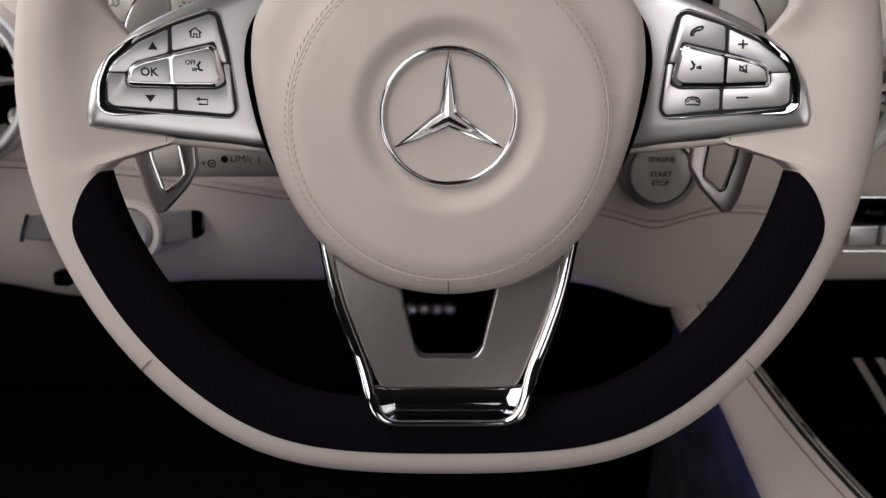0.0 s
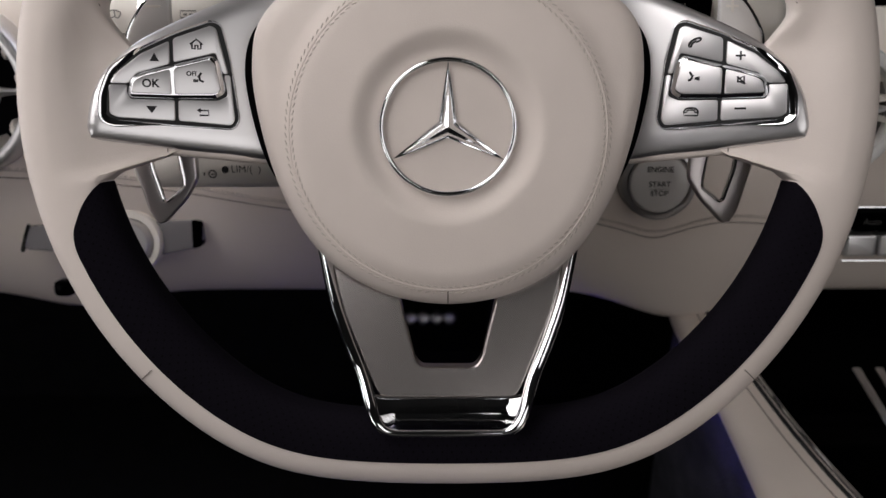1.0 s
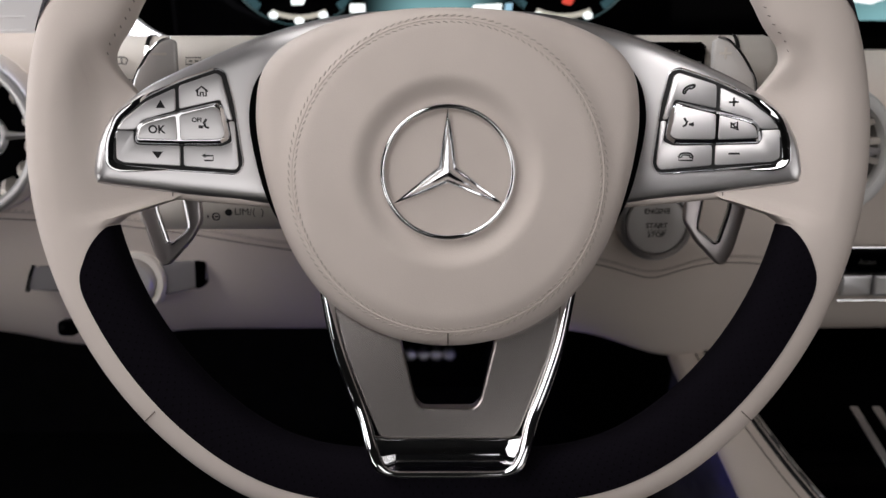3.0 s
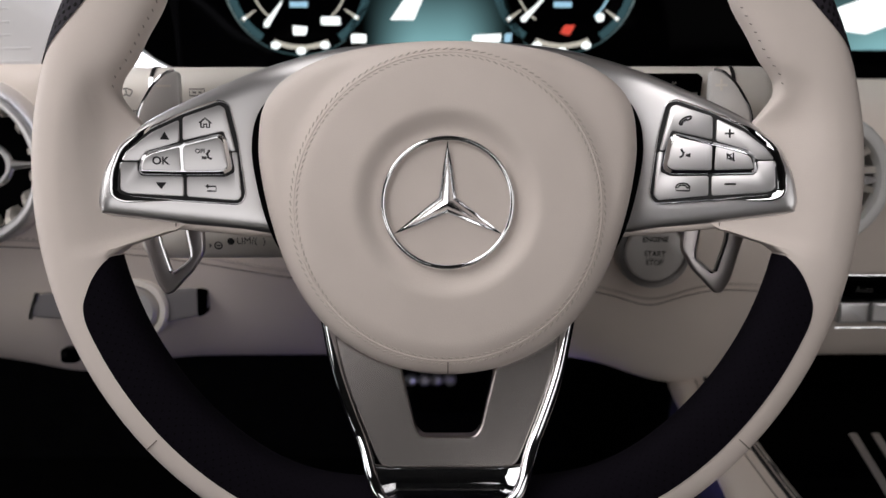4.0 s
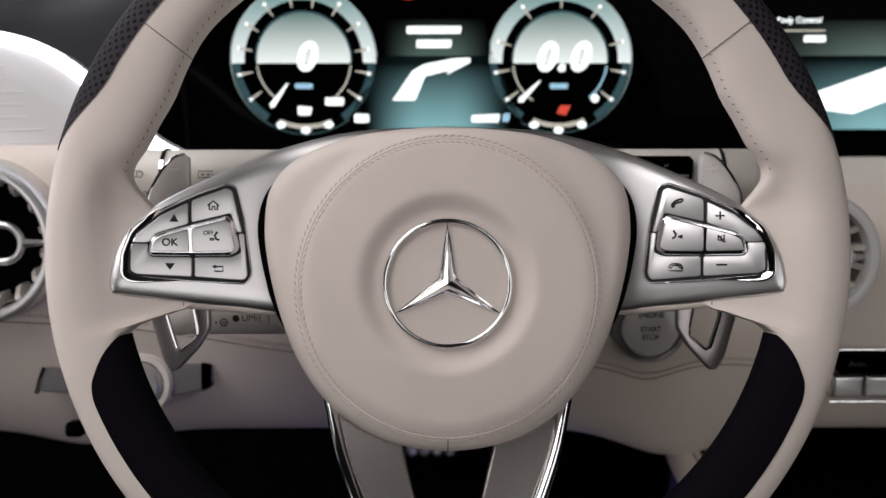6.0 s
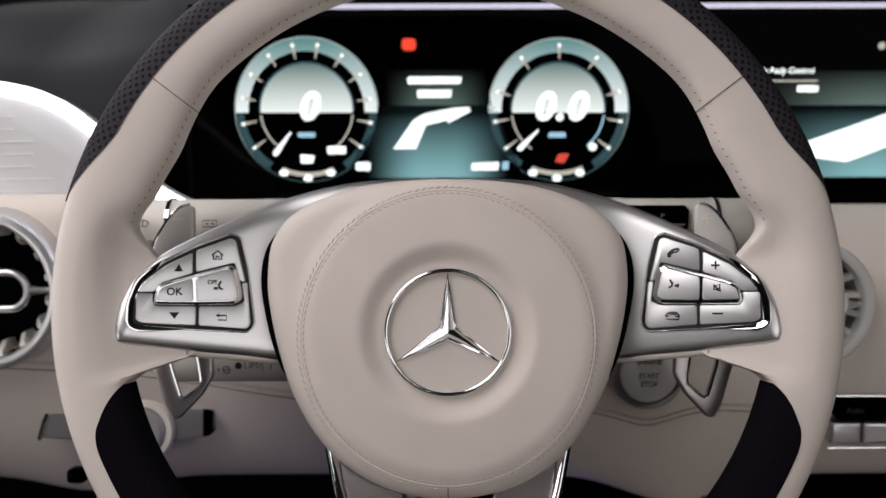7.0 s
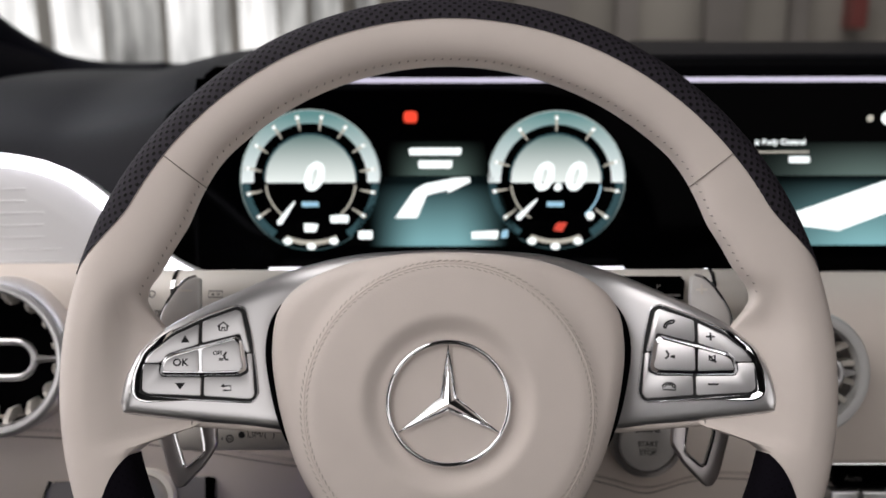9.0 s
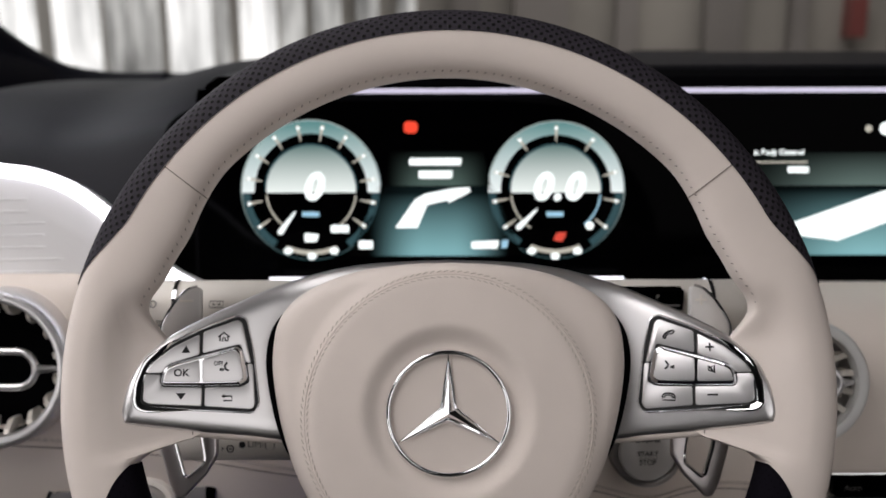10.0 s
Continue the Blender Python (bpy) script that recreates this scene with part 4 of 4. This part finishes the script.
part("plate_end", slab(rounded([(47, -7), (47, 12), (54, 11), (53, -5)], 2), lambda u, v: 1.6, 9, 0.6), gloss_black, knob)
part("plate_edge", tube([(-60, -8, 1), (-57, 2, 1.4), (-54.5, 9, 1)], 1.5, sides=8), chrome, knob, "bright edge of the plate")
part("dial_ring", lathe([(21, -4), (21, 3), (19.5, 5), (16, 5), (15, 2)], 48, m=pose(0.008, -0.002, 0)), cream_plastic, knob, "pale ring")
part("grip", lathe([(15, 0), (14.5, 7), (13, 9), (0, 9)], 48, m=pose(0.008, -0.002, 0)), satin, knob, "silver grip")
bm = slab(rounded([(-42, -37), (-42, -27), (-30, -27), (-30, -37)], 3.5), lambda u, v: 2.0, 8, 1.0)
part("release_handle", bm, gloss_black, knob, "dark pull handle")


# ---- air vents ----
def vent(place, r, label, inner, lining, shell, deep, cup):
    v = thing("air_vent", place, label, "air vent", "round air vents in the dash")
    part("ring", lathe([(r + 4, -40), (r + 3, -10), (r + 3, 0), (r + 1.5, 2.4), (r - 1.5, 3.2), (r - 4, 2.2), (r - 5, -1), (r - 5, -14)], 72), shell, v, "smooth round ring")
    part("barrel", lathe([(r - 4.6, -6), (r - 8, 2 - deep), (0, -deep)], 48), lining, v, cup)
    first = None
    for i in range(16):
        if first is None:
            bm = bmesh.new()
            a = [(r - 5, -3), (r - 8, -5), (r - inner, -14), (r - inner, -24), (r - 6, -26)]
            lo = [bm.verts.new((x * MM, -1.8 * MM, z * MM)) for x, z in a]
            hi = [bm.verts.new((x * MM, 1.8 * MM, z * MM)) for x, z in a]
            bm.faces.new(lo[::-1])
            bm.faces.new(hi)
            bridge(bm, lo, hi)
            bmesh.ops.recalc_face_normals(bm, faces=bm.faces)
            first = part("vane", bm, cream_plastic, v, smooth=False)
            first.matrix_local = pose(0, 0, 0, 0, 0, 11)
        else:
            o = first.copy()
            scene.collection.objects.link(o)
            o.matrix_local = pose(0, 0, 0, 0, 0, 11 + 22.5 * i)
    w, h = r * 0.60, r * 0.24
    oval = [(w - h + h * math.cos(a), h * math.sin(a)) for a in (radians(q) for q in range(-90, 91, 15))] + [(-w + h + h * math.cos(a), h * math.sin(a)) for a in (radians(q) for q in range(90, 271, 15))]
    part("centre_loop", tube([(x, y, -1.0) for x, y in oval], 2.4, True, 10), satin, v, "satin oval loop in the middle")
    for s in (1, -1):
        part("loop_arm", tube([(s * (w + 1), 0, -1), (s * (w + 5), 0, -2), (s * (r - 4), 0, -5)], lambda t: 3.2 - 1.8 * t, sides=8), satin, v)
    return v


# pale lining with the recess's shade put into its grey
vent_shade_grey = material("shaded_vent_lining", (0.22, 0.21, 0.205), 0.5)
vent(look((-0.284, 0.512, 0.936), (-0.284, 0.912, 0.850)), 47, "round air vent with cream vanes and silver loop", 13, deep_black, satin, 36, "dark barrel")
vent(look((0.227, 0.514, 0.925), (0.237, 0.914, 0.843)), 37.5, "round air vent with cream vanes beside the wheel", 23, vent_shade_grey, pearl, 19, "pale barrel, greyed for the shade inside")

# ---- climate panel ----
climate = thing("climate_panel", look((0.42, 0.517, 0.848), (0.42, 0.917, 0.79)), "black and silver climate control strip in the dash", "control panel")
part("display_strip", slab(rounded([(-166, -3.5), (-168, 12), (200, 12), (200, -3.5)], 3), lambda u, v: 1.2, 8, 0.8), gloss_black, climate, "glossy black strip")
part("trim", tube([(-168, 12.5, 1), (200, 12.5, 1)], 0.8, sides=8), chrome, climate)
for x0, x1 in ((-170, -150), (-149, -60), (-59, 60)):
    part("rocker", slab(rounded([(x0, -19), (x0, -4.5), (x1, -4.5), (x1, -19)], 1.5), lambda u, v: 4.0, 10, 2.0), satin, climate, "satin rocker key")
part("trim", tube([(-170, -22.5, 1), (200, -22.5, 1)], 0.8, sides=8), chrome, climate)
writing("print", "Auto", 5.6, pose(-0.154, 0.003, 0.0013), faint_ink, climate)

# ---- centre console ----
dark_carpet = grain(material("charcoal_carpet", (0.07, 0.07, 0.08), 0.9, 0, 0.1), 700, 0.5, 0.002, 0.7, 1.3, 40)
console = thing("centre_console", pose(0, 0.56, 0.755, 14.04), "cream leather centre console with black glossy panel", "console")
EDGE = spline([(168, 30), (166, 0), (181, -74), (192, -155), (208, -280), (227, -420), (240, -620)], False, 8)
bm = bmesh.new()
rows = []
for u, v in EDGE:
    rows.append([bm.verts.new((x * MM, v * MM, z * MM)) for x, z in ((u + 12, -12.5), (u + 3, -13), (u - 1, -11.5), (u - 1.5, -8), (u, -4), (u + 4, -0.8), (u + 12, 0.9), (u + 120, 0.5), (u + 420, 0.5))])
for a, b in zip(rows, rows[1:]):
    for k in range(8):
        bm.faces.new((a[k], b[k], b[k + 1], a[k + 1]))
bmesh.ops.recalc_face_normals(bm, faces=bm.faces)
part("body", bm, cream_dash, console, "cream leather flank and edge")
bm = bmesh.new()
rows = [[bm.verts.new((x * MM, v * MM, z * MM)) for x, z in ((u + 7, -12), (u + 9, -60), (u + 14, -160), (u + 30, -380))] for u, v in EDGE]
for a, b in zip(rows, rows[1:]):
    for k in range(3):
        bm.faces.new((a[k], b[k], b[k + 1], a[k + 1]))
bmesh.ops.recalc_face_normals(bm, faces=bm.faces)
part("flank", bm, dark_carpet, console, "black lower flank")
LINE = spline([(188, 30), (194, -10), (206, -50), (224, -104), (246, -154), (278, -215), (325, -290)], False, 8)
part("trim", tube([(u, v, 2.6) for u, v in LINE], 1.6, sides=8), chrome, console, "slim chrome line")
part("joint", tube([(u - 3.6, v - 1.4, 1.6) for u, v in LINE], 1.5, sides=6), black_rubber, console)
part("seam", tube([(u - 11, v - 4, 1.7) for u, v in LINE], 0.5, sides=6), shaded_thread, console)
bm = bmesh.new()
a = [bm.verts.new((u * MM, v * MM, 3.0 * MM)) for u, v in LINE]
b = [bm.verts.new((600 * MM, v * MM, 3.0 * MM)) for u, v in LINE]
for i in range(len(a) - 1):
    bm.faces.new((a[i], b[i], b[i + 1], a[i + 1]))
bmesh.ops.recalc_face_normals(bm, faces=bm.faces)
part("panel", bm, gloss_black, console, "glossy black console panel")
for dx in (0, 15, 30):
    part("inlay", slab(rounded([(272 + dx, -50), (277.5 + dx, -50), (285.5 + dx, -112), (280 + dx, -112)], 1), lambda u, v: 4.2, 2, 0.5), satin, console, "silver inlay strip")
blue = glow("blue_ambient_light", (0.13, 0.09, 0.9), 38.0)
part("light_strip", tube([(u + 4.2, v, -14.2) for u, v in EDGE], 1.0, sides=8), blue, console, "blue ambient light under the edge")

# ---- pedal ----
pedal = thing("brake_pedal", pose(-0.007, 0.86, 0.570, 55), "dark brake pedal with a row of bright studs", "pedal")
part("pad", slab(rounded([(-55, -35), (-55, 35), (55, 35), (55, -35)], 8), lambda u, v: 0.0, 10, 3), deep_black, pedal, "black rubber pad")
for i in range(4):
    part("stud", lathe([(6.6, -0.5), (6.6, 2), (4.6, 3.6), (0, 4.2)], 20, m=pose((-28 + 14 * i) * MM, 0, 0)), satin, pedal, "bright stud")
part("lever", tube([(0, 0, -8), (0, 60, -40), (0, 220, -60)], 9, sides=10), black_rubber, pedal)

# ---- windscreen frame and the hall outside ----
pillar = mesh_object("windscreen_pillar", tube(spline([(-380, 1262, 1046), (-460, 1258, 1046), (-530, 1240, 1062), (-585, 1205, 1105), (-640, 1120, 1185), (-705, 900, 1320), (-740, 600, 1440)], False, 5), 36, sides=16), black_hide)
tagged(pillar, "black trimmed windscreen pillar", "pillar", kind="structure")
trim = mesh_object("door_trim", tube([(-560, 1250, 1030), (-640, 1080, 1060), (-720, 850, 1110), (-790, 500, 1180)], 75, sides=16), black_hide)
tagged(trim, "black door trim below the windscreen pillar", "door trim", kind="structure")
sill = mesh_object("windscreen_sill", tube([(x * 1000, 1262, 1064) for x in span(-0.4, 1.0, 20)], 16, sides=10), black_hide)
tagged(sill, "black lower edge of the windscreen", "trim", kind="structure")

hall_grey = grain(material("hall_concrete", (0.33, 0.31, 0.285), 0.7), 3, 0.1, 0.02, 0.75, 1.2, 0.8)
hall_dark = grain(material("hall_dark_paint", (0.05, 0.05, 0.05), 0.8), 3, 0.1, 0.02, 0.8, 1.2, 0.6)
for name, lo, hi, mat, label in (
        ("ground", (-9, -7, -0.2), (9, 9.2, 0.0), hall_grey, "grey concrete hall floor"),
        ("wall_north", (-9, 9.0, 0.0), (9, 9.2, 5.5), hall_grey, "grey concrete hall wall"),
        ("wall_south", (-9, -7.2, 0.0), (9, -7.0, 5.5), hall_dark, "dark hall wall"),
        ("wall_west", (-9.2, -7, 0.0), (-9.0, 9.2, 5.5), hall_dark, "dark hall wall"),
        ("wall_east", (9.0, -7, 0.0), (9.2, 9.2, 5.5), hall_dark, "dark hall wall"),
        ("ceiling", (-9, -7, 5.5), (9, 9.2, 5.7), hall_dark, "dark hall ceiling")):
    ob = mesh_object(name, box(bmesh.new(), lo, hi), mat, False)
    tagged(ob, label, name.split("_")[0], kind="structure")
hall_post = grain(material("hall_post_paint", (0.27, 0.25, 0.24), 0.7), 3, 0.1, 0.02, 0.8, 1.2, 0.6)
def streaked(name, colour, low, high):
    """A back-lit curtain of light with soft upright streaks."""
    m = glow(name, colour, high)
    tc = node(m, "ShaderNodeTexCoord")
    mp = node(m, "ShaderNodeMapping")
    mp.inputs["Scale"].default_value = (6.0, 1.0, 0.9)
    wire(m, tc, "Object", mp, "Vector")
    ns = node(m, "ShaderNodeTexNoise", Scale=1.0, Detail=3.0)
    wire(m, mp, "Vector", ns, "Vector")
    mr = node(m, "ShaderNodeMapRange", From_Min=0.32, From_Max=0.62, To_Min=low, To_Max=high)
    wire(m, ns, "Fac", mr, "Value")
    wire(m, mr, "Result", m.node_tree.nodes["Principled BSDF"], "Emission Strength")
    return m


window_light = streaked("bright_panel", (1.0, 0.985, 0.97), 0.55, 1.25)
PANELS = [(-4.40, 0.22), (-4.00, 0.30), (-3.45, 0.40), (-2.38, 0.38), (-1.74, 0.32)]
for i, (x, w) in enumerate(PANELS):
    bm = bmesh.new()
    box(bm, (x - w / 2, 8.86, 0.5), (x + w / 2, 8.98, 4.6))
    p = mesh_object("tall_wall_lamp", bm, window_light, False)
    tagged(p, "tall bright lamp standing along the hall wall", "lamp", "tall lamps along the wall")
dim_light = streaked("dim_panel", (0.97, 0.95, 0.92), 0.12, 0.62)
for x, w in ((-3.06, 0.22), (-2.80, 0.24), (-2.09, 0.12), (-1.42, 0.22), (-1.10, 0.26), (-0.72, 0.20), (-0.35, 0.16)):
    p = mesh_object("tall_wall_lamp", box(bmesh.new(), (x - w / 2, 8.9, 0.5), (x + w / 2, 8.98, 4.6)), dim_light, False)
    tagged(p, "tall narrow dim lamp along the hall wall", "lamp", "tall lamps along the wall")
for y in (-2.2, -1.0, 0.2, 1.4, 2.6, 3.8, 5.2, 6.6):
    p = mesh_object("tall_wall_lamp", box(bmesh.new(), (-8.98, y - 0.28, 0.5), (-8.86, y + 0.28, 4.6)), window_light, False)
    tagged(p, "tall bright lamp standing along the hall wall", "lamp", "tall lamps along the wall")
for i, (x, w) in enumerate([(0.2, 0.25), (0.9, 0.5), (1.7, 0.2), (2.6, 0.35), (3.3, 0.15), (4.4, 0.4)]):
    p = mesh_object("wall_post", box(bmesh.new(), (x - w / 2, 8.84, 0.0), (x + w / 2, 8.99, 4.8)), hall_post, False)
    tagged(p, "dark upright post on the hall wall", "post", "posts on the wall")
red_paint = material("red_paint", (0.24, 0.075, 0.07), 0.4)
p = mesh_object("red_cabinet", box(bmesh.new(), (3.75, 8.80, 1.0), (3.90, 9.0, 1.36)), red_paint, False)
tagged(p, "small red wall cabinet in the hall", "cabinet")
bm = bmesh.new()
box(bm, (0.25, 1.246, 1.078), (0.357, 1.258, 1.1085))
bmesh.ops.bevel(bm, geom=list(bm.edges), offset=0.003, segments=2, affect="EDGES")
wiper = mesh_object("wiper_arm", bm, black_rubber)
tagged(wiper, "black wiper arm resting at the windscreen's foot", "wiper")
